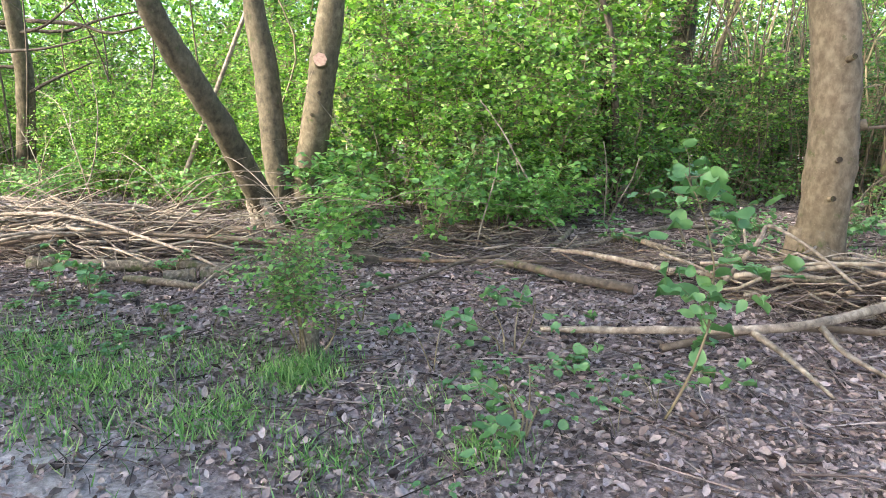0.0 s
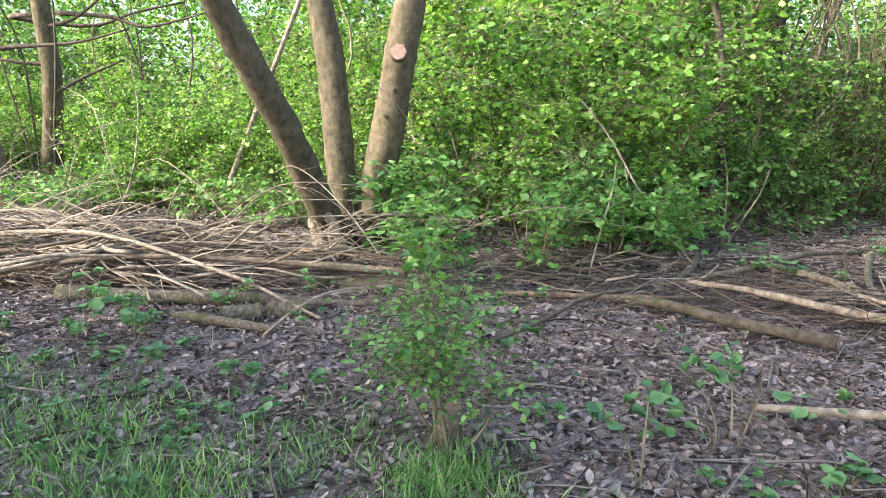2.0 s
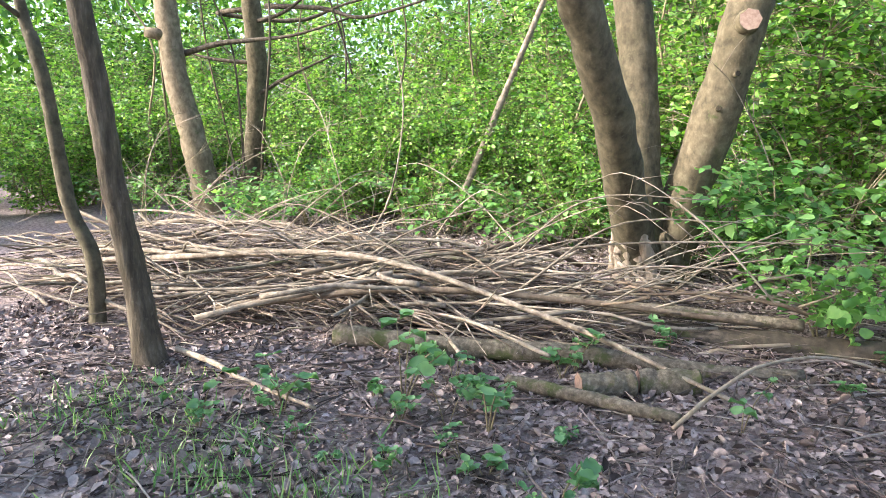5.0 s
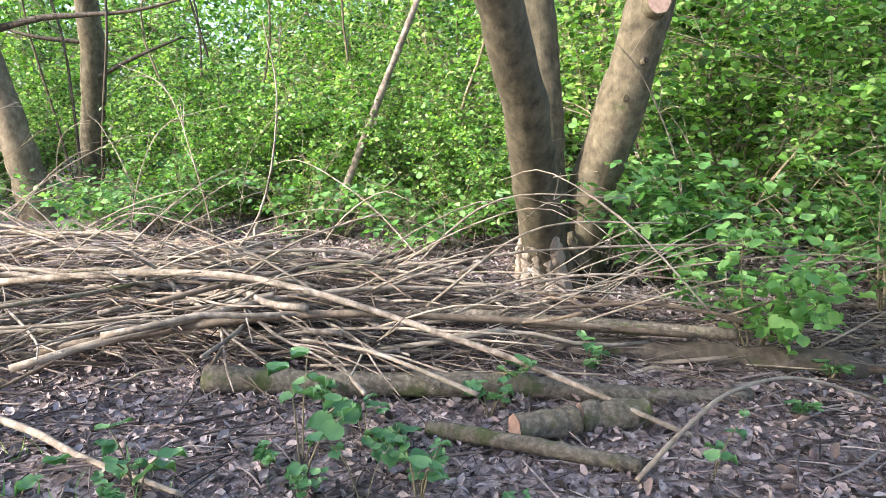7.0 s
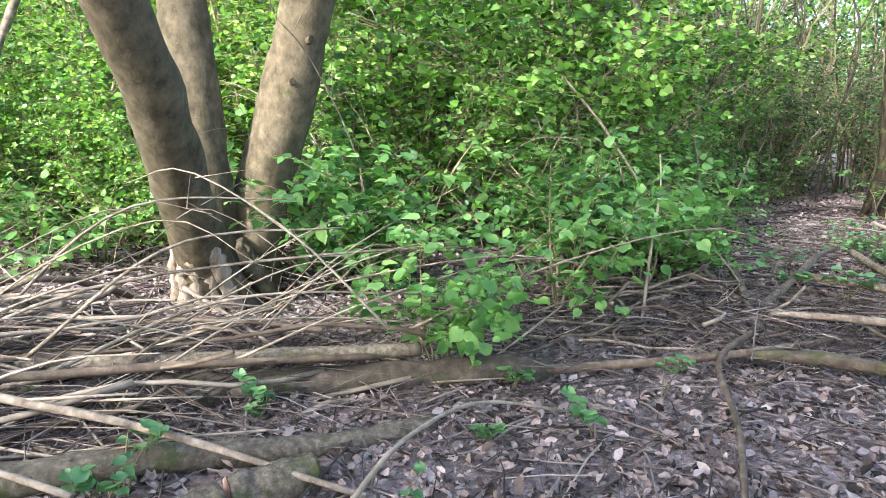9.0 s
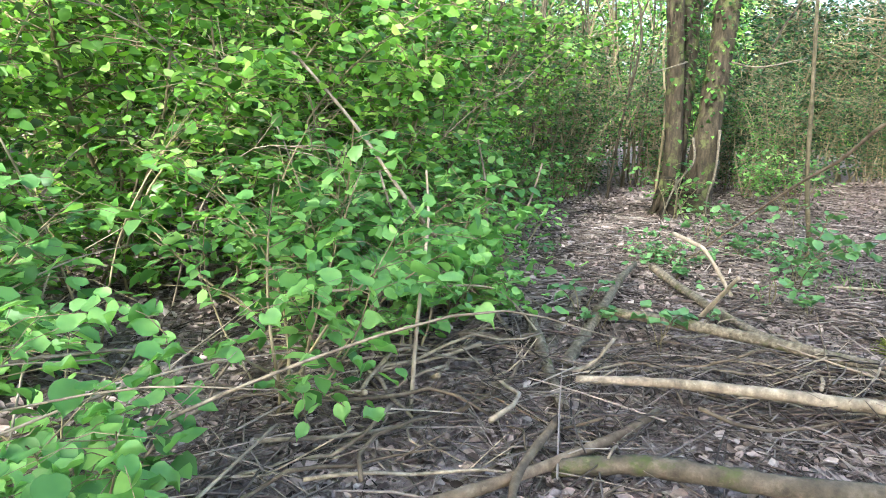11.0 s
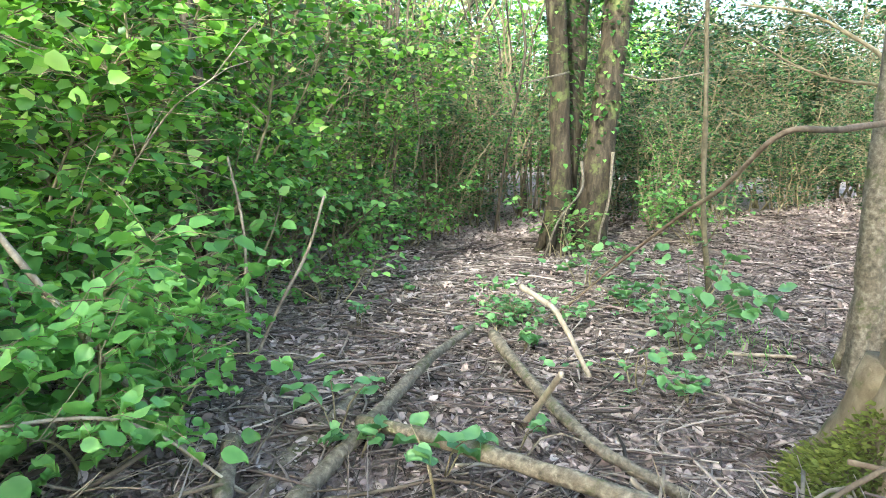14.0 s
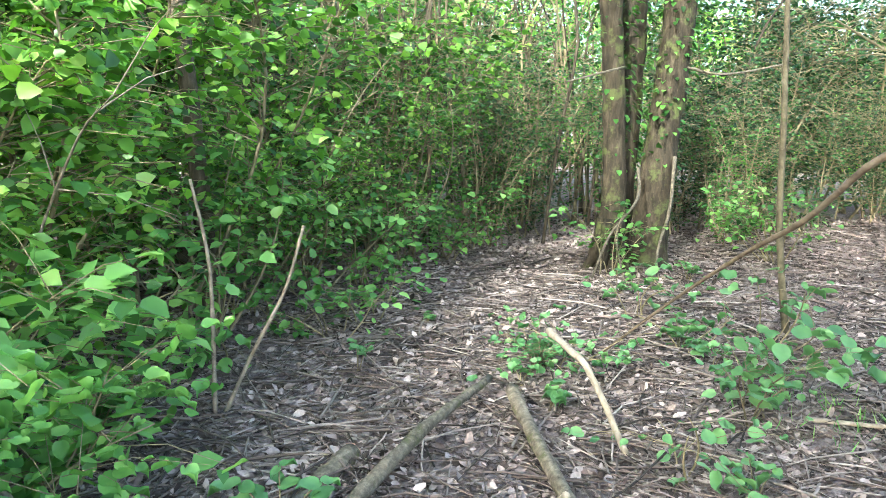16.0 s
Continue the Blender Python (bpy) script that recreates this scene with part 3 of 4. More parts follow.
    ivy.add(np.column_stack([x0 + (x1 - x0) * u + rad * np.cos(ang), y0 + (y1 - y0) * u + rad * np.sin(ang), 0.9 + 2.9 * u]), np.column_stack([np.cos(ang), np.sin(ang), np.random.normal(-0.5, 0.4, k)]), np.column_stack([np.cos(ang), np.sin(ang), np.random.normal(0.6, 0.4, k)]), np.random.uniform(0.04, 0.085, k))
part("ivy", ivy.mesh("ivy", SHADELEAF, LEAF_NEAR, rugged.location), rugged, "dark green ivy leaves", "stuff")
split = tree("tree", "pale torn split trunk at the clearing edge", [([(4.22, 8.11, 0), (4.2, 8.12, 0.5), (4.22, 8.14, 0.95), (4.4, 8.2, 2.0), (4.6, 8.25, 3.0)], 0.085, 0.07)], LOG_BARK, seed=15, roots=4, crown_n=1600)
for line, r in (([(4.5, 8.22, 1.5), (4.6, 8.32, 1.76), (4.6, 8.55, 1.94), (4.6, 8.82, 2.09), (4.6, 9.23, 2.18)], 0.017), ([(4.45, 8.2, 1.4), (4.7, 8.34, 1.62), (4.7, 8.62, 1.68), (4.7, 8.9, 1.79), (4.7, 9.23, 2.0)], 0.014),
                ([(4.6, 8.24, 2.4), (4.8, 8.8, 2.5), (5.2, 9.5, 2.4), (5.6, 10.2, 2.6)], 0.014)):
    part("limb", Shape().tube(spline(line, 16), [r, r * 0.4], 7, rough=0.12).mesh("limb", STEM, split.location), split, "thin pale bare limb")
    r2 = random.Random(int(r * 9000))
    q = spline(line, 16)
    for k in range(6):
        p = q[4 + 2 * k % 11]
        e = p + np.array((r2.uniform(-0.2, 0.3), r2.uniform(0.0, 0.4), r2.uniform(-0.25, 0.3)))
        part("twig", Shape().tube([p, (p + e) / 2 + (0, 0, 0.03), e], [0.005, 0.002], 5, cap=False).mesh("twig", STEM, split.location), split)
# tree out of view, added so that its crown shades the clearing
tree("tree", "unseen broad-crowned leaning tree added to shade the clearing", [([(-2.3, 1.2, 0), (-2.3, 1.4, 1.2), (-2.25, 2.0, 2.4), (-2.2, 2.9, 3.4)], 0.16, 0.13)], BARK_PALE, seed=16, crown_r=2.9, crown_n=6500, leaf_size=0.15)
for i, line in enumerate(([(1.9, 11.6, 0.1), (1.85, 11.7, 1.6), (1.75, 11.8, 2.7), (1.5, 11.9, 3.5), (1.3, 11.95, 4.1)], [(1.95, 12.5, 0.1), (1.75, 12.7, 3.0), (1.95, 12.8, 3.8), (2.1, 12.9, 4.4)], [(3.0, 14.8, 0), (3.1, 14.9, 2.3), (3.25, 15.0, 4.0), (3.3, 15.0, 4.8)], [(3.9, 14.6, 0), (4.05, 14.7, 1.4), (4.2, 14.8, 2.6), (4.6, 14.7, 4.0)])):
    tree("young_tree", "thin bare-stemmed young tree standing in thicket", [(line, 0.06, 0.04)], (BARK_DARK, BARK, BARK_PALE, BARK_PALE)[i], seed=20 + i, crown_r=1.8, crown_n=700, sides=9, group="young trees in the thicket")


# ---------------------------------------------------------------- thicket
rng = random.Random(41)
kinds = []
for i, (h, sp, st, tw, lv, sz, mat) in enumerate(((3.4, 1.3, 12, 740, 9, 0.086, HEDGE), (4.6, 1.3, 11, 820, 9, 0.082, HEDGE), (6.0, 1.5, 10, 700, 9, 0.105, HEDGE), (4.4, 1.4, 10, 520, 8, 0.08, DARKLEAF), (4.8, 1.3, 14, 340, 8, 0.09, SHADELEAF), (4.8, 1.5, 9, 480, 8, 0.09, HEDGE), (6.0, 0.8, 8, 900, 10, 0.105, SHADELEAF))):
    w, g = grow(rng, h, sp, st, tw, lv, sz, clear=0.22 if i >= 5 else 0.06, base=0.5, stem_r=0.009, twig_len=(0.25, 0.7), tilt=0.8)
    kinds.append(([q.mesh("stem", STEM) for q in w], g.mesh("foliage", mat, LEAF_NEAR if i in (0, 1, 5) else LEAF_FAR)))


def thicket(k, x, y, scale=1.0):
    label = ("yellow-green spring thicket shrub in sunlight", "tall leafy green thicket shrub", "tall slender thicket tree full of young leaves", "dark glossy shrub, evergreen or shade-toned, with gaps of sky", "thin shrub with shade-toned green leaves and many upright stems", "open shrub with bare stems below its bright leaves", "unseen tall dense tree added for shade")[k]
    ob = thing("shrub", (x, y, bumpy(x, y) - 0.03), label, "shrub", "thicket shrubs")
    ob.rotation_euler = (0, 0, rng.uniform(0, 6.28))
    ob.scale = (scale, scale, scale)
    for q in kinds[k][0]:
        part("stem", q, ob)
    part("foliage", kinds[k][1], ob, kind="stuff")


for k, x, y, sc in (
        (0, -1.2, 10.9, 0.85), (0, 0.3, 10.9, 0.9), (5, 1.5, 11.5, 0.85), (1, -0.5, 12.2, 1.15), (1, 1.1, 12.6, 1.2), (4, 2.7, 13.0, 0.85), (4, 3.1, 13.6, 0.8), (5, 2.5, 12.4, 0.5),
        (0, -3.6, 12.4, 0.75), (0, -5.3, 12.9, 0.72), (1, -4.4, 14.4, 0.85), (1, -2.2, 13.2, 0.9), (0, -6.8, 13.8, 0.75), (0, -10.6, 14.0, 0.75), (1, -6.2, 15.8, 0.9), (1, -8.6, 16.4, 0.85),
        (0, -11.6, 12.6, 0.75), (0, -12.9, 13.8, 0.85), (1, -11.2, 16.2, 0.9), (1, -14.0, 16.8, 0.95), (0, -12.2, 10.6, 0.75), (0, -10.8, 9.3, 0.5), (1, -14.4, 12.0, 0.9), (2, -3.4, 16.8, 1.3), (2, -1.0, 15.2, 1.4), (2, 1.6, 15.6, 1.5), (2, -7.6, 19.4, 1.2), (2, -13.0, 20.4, 1.2), (2, -10.4, 19.6, 1.25), (2, -5.0, 19.0, 1.2), (2, 0.2, 18.6, 1.2), (2, -1.8, 20.0, 1.3), (2, -16.0, 19.0, 1.2),
        # kind 4, and kind 3 set among it, carry the shade in their leaf colour
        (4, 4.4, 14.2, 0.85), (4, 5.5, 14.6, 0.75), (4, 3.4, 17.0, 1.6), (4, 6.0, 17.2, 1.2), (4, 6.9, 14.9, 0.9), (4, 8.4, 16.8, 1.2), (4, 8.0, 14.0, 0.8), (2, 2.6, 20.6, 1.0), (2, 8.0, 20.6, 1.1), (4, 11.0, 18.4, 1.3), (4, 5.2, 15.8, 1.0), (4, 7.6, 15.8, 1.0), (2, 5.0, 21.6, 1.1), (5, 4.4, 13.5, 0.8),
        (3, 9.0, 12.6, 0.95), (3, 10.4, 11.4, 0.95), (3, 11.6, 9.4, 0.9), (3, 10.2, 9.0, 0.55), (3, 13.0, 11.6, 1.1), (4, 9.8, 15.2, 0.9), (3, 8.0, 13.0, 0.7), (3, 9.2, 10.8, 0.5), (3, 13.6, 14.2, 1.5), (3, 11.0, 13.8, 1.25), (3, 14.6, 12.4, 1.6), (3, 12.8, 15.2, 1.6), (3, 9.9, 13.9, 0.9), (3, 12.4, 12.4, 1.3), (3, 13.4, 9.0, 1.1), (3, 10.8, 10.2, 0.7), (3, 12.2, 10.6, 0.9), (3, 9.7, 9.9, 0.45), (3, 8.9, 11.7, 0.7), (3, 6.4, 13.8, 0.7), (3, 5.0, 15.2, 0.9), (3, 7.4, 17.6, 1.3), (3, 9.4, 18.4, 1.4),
        (0, -10.2, 13.2, 0.65), (0, -11.4, 11.8, 0.65), (0, -8.0, 14.4, 0.7), (1, -13.2, 9.6, 0.8), (0, -9.6, 15.4, 0.8), (4, 3.9, 12.9, 0.6), (4, 5.3, 13.3, 0.6), (5, 3.1, 13.0, 0.5), (4, 8.0, 12.0, 0.5), (0, -5.4, 12.2, 0.6), (0, -7.2, 12.7, 0.6), (0, -3.2, 11.4, 0.5), (0, -4.2, 12.2, 0.55), (0, -6.3, 12.4, 0.5)):
    thicket(k, x, y, sc)

# unseen tall trees, added on the sunny side of the path to shade the foreground
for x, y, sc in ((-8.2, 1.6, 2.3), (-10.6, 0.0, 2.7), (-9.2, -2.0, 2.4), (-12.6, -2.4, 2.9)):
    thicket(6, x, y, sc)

# unseen evergreens added to close the clearing to the south-east and block skylight
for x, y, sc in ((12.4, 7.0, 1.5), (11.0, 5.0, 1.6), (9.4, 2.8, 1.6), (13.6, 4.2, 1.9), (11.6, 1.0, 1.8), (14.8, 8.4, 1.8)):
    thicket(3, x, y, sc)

# far woods that close the view behind the thicket
far = Leaves()
n = 120000
ang = np.random.uniform(radians(-80), radians(80), n)
low = np.where(ang > radians(50), 0.42, 1.0)
dist = np.random.uniform(23, 36, n)
far.add(np.stack([np.sin(ang) * dist, 6 + np.cos(ang) * dist, np.random.beta(1.1, 1.4, n) * low * (11 + 3 * np.sin(ang * 9))], 1), np.random.normal(0, 1, (n, 3)), np.random.normal(0, 1, (n, 3)) + (0, -0.6, 0.6), np.random.uniform(0.18, 0.4, n))
tagged(new("far_woods", far.mesh("far_woods", HEDGE, LEAF_FAR)), "distant green woodland behind the thicket", "woods", kind="stuff")

# thin poles standing among the leaves
pole_shapes = []
for i in range(5):
    r = random.Random(60 + i)
    pts = [(0, 0, -0.1)] + [(r.uniform(-0.12, 0.12) * z, r.uniform(-0.1, 0.1) * z, z) for z in (1.2, 2.5, 3.8, 5.0)]
    line, wood = spline(pts, 14), (BARK, STEM, BARK_DARK, STEM, BARK_DARK)[i]
    twigs = []
    for k in range(4):
        p = line[4 + 2 * k]
        a = r.uniform(0, 6.28)
        e = p + np.array((math.cos(a), math.sin(a), r.uniform(0.2, 1.0))) * r.uniform(0.25, 0.6)
        twigs.append(Shape().tube([p, (p + e) / 2 + (0, 0, -0.03), e], [0.007, 0.005, 0.002], 5, cap=False).mesh("side_twig", wood))
    pole_shapes.append((Shape().tube(line, [0.022, 0.016, 0.006], 6, rough=0.1).mesh("stem", wood), twigs))
for i in range(84):
    if i < 64:
        x, y = rng.uniform(3.6, 10), rng.uniform(13.0, 16.0)
    else:
        x, y = rng.uniform(-11, 3), rng.uniform(12.4, 14.5)
    ob = thing("sapling", (x, y, bumpy(x, y)), "thin bare sapling stem among thicket leaves", "sapling", "sapling stems in thicket")
    ob.rotation_euler = (rng.uniform(-0.12, 0.12), rng.uniform(-0.12, 0.12), rng.uniform(0, 6.28))
    part("stem", pole_shapes[i % 5][0], ob)
    for q in pole_shapes[i % 5][1]:
        part("side_twig", q, ob)


arch_shapes = []
for i in range(6):
    r = random.Random(80 + i)
    wood = (STICK, STEM, BARE)[i % 3]
    main = spline([(0, 0, -0.05), (r.uniform(0.1, 0.3), 0.03, 0.8), (r.uniform(0.4, 0.8), r.uniform(-0.1, 0.1), 1.4), (r.uniform(0.9, 1.5), r.uniform(-0.2, 0.2), 1.6)], 14)
    pieces = [("stem", Shape().tube(main, [0.008, 0.006, 0.002], 6, rough=0.1).mesh("stem", wood))]
    for k in range(7):
        p = main[r.randrange(4, 14)]
        e = p + np.array((r.uniform(-0.1, 0.5), r.uniform(-0.3, 0.3), r.uniform(-0.1, 0.4)))
        pieces.append(("side_twig", Shape().tube([p, (p + e) / 2 + (0, 0, 0.03), e], [0.0035, 0.0025, 0.001], 4, cap=False).mesh("side_twig", wood)))
    arch_shapes.append(pieces)
for i in range(30):
    if i < 20:
        x = rng.uniform(-2.2, 1.6)
        y = rng.uniform(9.9, 10.9) + 0.25 * max(0.0, x)
    else:
        x, y = rng.uniform(-9, -3), rng.uniform(10.6, 12.0)
    k = rng.uniform(0.55, 1.1)
    root = thing("dead_branch", (x, y, bumpy(x, y)), "thin pale dead branch arching out of the thicket", "branch", "dead branches in the thicket")
    root.rotation_euler, root.scale = (rng.uniform(-0.2, 0.2), rng.uniform(-0.2, 0.2), rng.uniform(0, 6.28)), (k, k, k)
    for nm, me in arch_shapes[i % 6]:
        part(nm, me, root)


# ---------------------------------------------------------------- hazel bushes
LEAF_MESHES = []
for i in range(4):
    one = Leaves()
    one.add((0, 0, 0), (1, 0, 0), (0, 0, 1), 1.0)
    tpl = (LEAF_FINE[0] * (1, 0.78 + 0.1 * i, 1.0 + 1.1 * (i % 3)), LEAF_FINE[1])
    LEAF_MESHES.append([one.mesh("leaf", m, tpl) for m in (HAZEL, HERB)])


def leaf_objects(green, parent, which, limit, pick):
    """The first leaves as objects of their own; gives back the rest."""
    p, a, b, c, s = green.arrays()
    order = np.argsort(pick(p))
    for j in order[:limit]:
        m = Matrix((( *a[j] * s[j],), (*b[j] * s[j],), (*c[j] * s[j],))).transposed().to_4x4()
        m.translation = p[j]
        ob = new("leaf", LEAF_MESHES[j % 4][which])
        ob.parent, ob.matrix_local = parent, m
    rest = Leaves()
    k = order[limit:]
    if len(k):
        rest.add(p[k], a[k], c[k], s[k])
    return rest if len(k) else None


def bush(x, y, height, spread, stems, twigs, leaves, size, seed, label, singles=0, toward_point=(0, 5), clear=0.2, group="hazel bushes", droop=0.3, upright=1.0, which=0):
    r = random.Random(seed)
    ob = thing("bush", (x, y, bumpy(x, y) - 0.02), label, "bush", group)
    w, g = grow(r, height, spread, stems, twigs, leaves, size, clear=clear, droop=droop, base=0.12, stem_r=0.008, twig_len=(0.18, 0.45), upright=upright)
    for q in w:
        part("stem", q.mesh("stem", STEM), ob)
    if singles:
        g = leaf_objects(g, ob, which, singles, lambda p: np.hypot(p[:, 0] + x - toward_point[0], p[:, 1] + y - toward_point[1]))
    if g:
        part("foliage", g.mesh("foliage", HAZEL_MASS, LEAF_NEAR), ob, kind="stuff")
    return ob


bush(-1.56, 8.35, 1.05, 0.5, 8, 80, 6, 0.088, 71, "fresh green hazel bush with broad leaves by brushwood", 200, (-2, 5))
bush(-0.6, 8.85, 1.5, 0.7, 9, 95, 6, 0.088, 72, "leafy hazel bush growing behind fallen logs", 100, (-2, 5))
bush(-0.06, 9.3, 1.45, 0.8, 9, 100, 6, 0.085, 73, "dense hazel bush with pale green leaves")
bush(-1.76, 9.77, 1.3, 0.7, 10, 140, 7, 0.095, 74, "hazel bush beside the coppiced tree")
bush(0.1, 8.95, 1.15, 0.65, 7, 66, 6, 0.085, 75, "bright green hazel bush with large toothed leaves", 260, (0.3, 6.8))
bush(0.6, 9.45, 1.05, 0.55, 7, 60, 6, 0.085, 76, "bright green hazel bush at the edge of the clearing", 220, (1.2, 7))
bush(-0.24, 9.78, 1.6, 0.8, 10, 100, 6, 0.095, 77, "tall hazel bush in half shade")
bush(0.7, 10.3, 1.5, 0.75, 10, 110, 7, 0.095, 78, "leafy hazel bush with thin pale stems")
bush(1.75, 11.2, 1.7, 0.8, 9, 90, 6, 0.085, 79, "hazel bush between the clearing and the thicket", clear=0.5)
bush(2.78, 12.1, 1.8, 0.9, 9, 100, 6, 0.085, 80, "hazel bush growing before tall thicket", clear=0.5)
bush(2.5, 10.95, 0.6, 0.35, 5, 22, 4, 0.07, 82, "low thin bush on leaf litter")
bush(-2.13, 10.33, 1.5, 0.8, 10, 150, 7, 0.09, 83, "leafy bush in the shade of stems")
bush(0.29, 10.15, 1.2, 0.8, 10, 150, 7, 0.09, 84, "leafy green bush under thicket")
bush(-4.72, 11.16, 1.1, 0.9, 10, 110, 6, 0.07, 85, "scrubby yellow-green bush behind brushwood")
bush(-6.36, 11.58, 1.2, 0.9, 10, 110, 6, 0.07, 86, "scrubby yellow-green bush behind brushwood")
bush(-3.5, 10.68, 1.0, 0.8, 9, 100, 6, 0.07, 87, "scrubby green bush behind brushwood")
bush(-1.05, 5.35, 1.02, 0.2, 9, 190, 9, 0.038, 88, "small leafy bush sprouting round a short stump", upright=0.8, clear=0.42, group="")
bush(0.96, 4.49, 1.75, 0.1, 1, 34, 4, 0.10, 89, "slender young sapling with broad soft leaves", 180, (0, 0), clear=0.15, group="", upright=0.6, which=1)
bush(0.26, 4.24, 0.55, 0.2, 5, 22, 5, 0.075, 90, "low leafy seedling clump on leaf litter", 90, (0, 0), group="", which=1)
bush(0.25, 5.52, 0.6, 0.3, 4, 14, 4, 0.085, 91, "thin leafy seedling on leaf litter", 60, (0, 0), group="", which=1)
bush(7.44, 10.99, 1.2, 0.7, 9, 90, 6, 0.07, 92, "thin shrub in deep shade")
bush(5.54, 11.49, 0.9, 0.5, 6, 40, 5, 0.08, 93, "thin young shrub by mossy trunk")

bush(3.4, 9.95, 0.35, 0.35, 7, 36, 5, 0.055, 94, "low ivy-like clump of leaves round a fallen branch", 150, (1, 7), group="", which=1)
bush(4.06, 9.2, 0.5, 0.25, 4, 16, 4, 0.07, 95, "small broad-leaved seedling clump in the clearing", 60, (1, 7), group="", which=1)
bush(4.35, 9.75, 0.5, 0.3, 3, 9, 3, 0.08, 96, "small broad-leaved seedling clump in the clearing", 60, (1, 7), group="", which=1)
bush(3.0, 8.7, 0.35, 0.2, 3, 10, 4, 0.07, 97, "small broad-leaved seedling clump in the clearing", 40, (1, 7), group="", which=1)
bush(4.75, 9.5, 0.75, 0.3, 4, 12, 3, 0.105, 106, "broad-leaved herb clump by a slender sapling", 90, (1, 7), group="", which=1)
bush(3.86, 8.95, 0.55, 0.22, 4, 14, 4, 0.105, 107, "broad-leaved herb clump in the clearing", 60, (1, 7), group="", which=1)
bush(4.69, 10.44, 0.6, 0.25, 4, 14, 4, 0.1, 108, "broad-leaved herb clump in the clearing", 60, (1, 7), group="", which=1)
for k, (x, y) in enumerate(((-3.9, 10.6), (-5.2, 11.0), (-6.7, 11.5), (-8.1, 12.3), (-7.4, 11.0))):
    bush(x, y, (0.9, 1.1, 1.0, 1.2, 0.7)[k], 0.6, 7, 60, 5, 0.085, 120 + k, "open yellow-green bush behind the brush pile")
bush(-8.9, 11.3, 0.9, 0.8, 9, 90, 6, 0.07, 98, "scrubby yellow-green bush behind brushwood")
bush(-7.6, 11.6, 0.8, 0.7, 8, 80, 6, 0.07, 99, "scrubby yellow-green bush behind brushwood")

bush(0.55, 9.3, 0.75, 0.55, 6, 52, 6, 0.08, 101, "low spreading hazel bush with fresh leaves", 160, (0.5, 7))
bush(0.85, 9.6, 0.6, 0.4, 6, 44, 6, 0.075, 102, "low spreading hazel bush with fresh leaves", 120, (0.5, 7))
for k, (x, y, h) in enumerate(((1.75, 10.75, 0.55), (2.35, 11.35, 0.6), (2.0, 11.75, 0.9), (2.85, 11.2, 0.5), (1.25, 10.75, 0.8), (3.3, 11.9, 0.7))):
    bush(x, y, h, 0.38, 4, 16, 4, 0.08, 130 + k, "thin bright-leaved seedling bush on dark litter", 70, (1, 7), clear=0.35)
bush(2.2, 11.7, 1.0, 0.5, 6, 40, 5, 0.075, 103, "thin young hazel bush at the clearing edge")
bush(3.3, 12.3, 1.1, 0.7, 8, 90, 6, 0.075, 104, "thin young hazel bush at the clearing edge")
bush(4.6, 12.9, 1.1, 0.7, 8, 80, 6, 0.075, 105, "thin young hazel bush at the clearing edge")

stump = thing("stump", (-1.07, 5.38, bumpy(-1.07, 5.38)), "short weathered wooden stump hidden by leaves", "stump")
part("trunk", Shape().tube([(0, 0, -0.05), (0, 0, 0.1), (0.01, 0, 0.2)], [0.075, 0.06, 0.055], 12, rough=0.15).mesh("trunk", LOG_BARK), stump)
part("sawn_face", Shape().disc((0.01, 0, 0.203), (0, 0, 1), 0.05).mesh("sawn_face", CUT), stump)


# ---------------------------------------------------------------- logs and long branches
def limb_thing(name, label, pts, r0, r1, mat, category, group="", ends=True, sides=12, rough=0.24, n=34, forks=()):
    if category == "log":
        pts = [(a, b, c - 0.35 * r0) for a, b, c in pts]
    base = np.array(pts[0], float)
    root = thing(name, base, label, category, group)
    part("wood", Shape().tube(spline(pts, n), [r0, (r0 + r1) / 2 * 1.03, r1], sides, rough=rough, seed=base[0]).mesh("wood", mat, base), root)
    line = spline(pts, n)
    if ends:
        for e, d, r in ((line[0], line[0] - line[1], r0), (line[-1], line[-1] - line[-2], r1)):
            part("sawn_face", Shape().disc(e + unit(d) * 0.004, d, r * 0.96).mesh("sawn_face", CUT, base), root, "cut end grain")
    for f in forks:
        part("side_branch", Shape().tube(spline(f, 12), [r1 * 0.7, r1 * 0.3], 7, rough=0.1).mesh("side_branch", mat, base), root)
    return root


limb_thing("log", "long weathered grey log lying on leaf litter", [(-4.56, 7.57, 0.12), (-3.96, 7.63, 0.08), (-3.06, 7.68, 0.08), (-2.31, 7.62, 0.06), (-1.81, 7.7, 0.05)], 0.072, 0.048, LOG_BARK, "log")
limb_thing("log", "thin broken log half sunk in leaf litter", [(-3.37, 7.23, 0.04), (-2.89, 7.07, 0.05), (-2.48, 6.94, 0.04)], 0.038, 0.032, LOG_BARK, "log")
limb_thing("log", "short sawn billet with reddish end grain", [(-2.98, 7.2, 0.07), (-2.71, 7.31, 0.07)], 0.075, 0.07, LOG_BARK, "log")
limb_thing("log", "short sawn billet lying by the long log", [(-2.68, 7.35, 0.07), (-2.37, 7.41, 0.07)], 0.07, 0.075, LOG_BARK, "log")
limb_thing("log", "mossy log lying under the brushwood", [(-4.15, 8.39, 0.11), (-3.3, 8.31, 0.09), (-2.32, 8.23, 0.08), (-1.28, 8.11, 0.08), (-1.05, 8.11, 0.05)], 0.10, 0.085, LOG_MOSSY, "log")
limb_thing("log", "long pole lying on brushwood before the tree", [(-4.51, 8.63, 0.22), (-2.63, 8.26, 0.23), (-1.72, 8.2, 0.2)], 0.045, 0.035, LOG_BARK, "log")
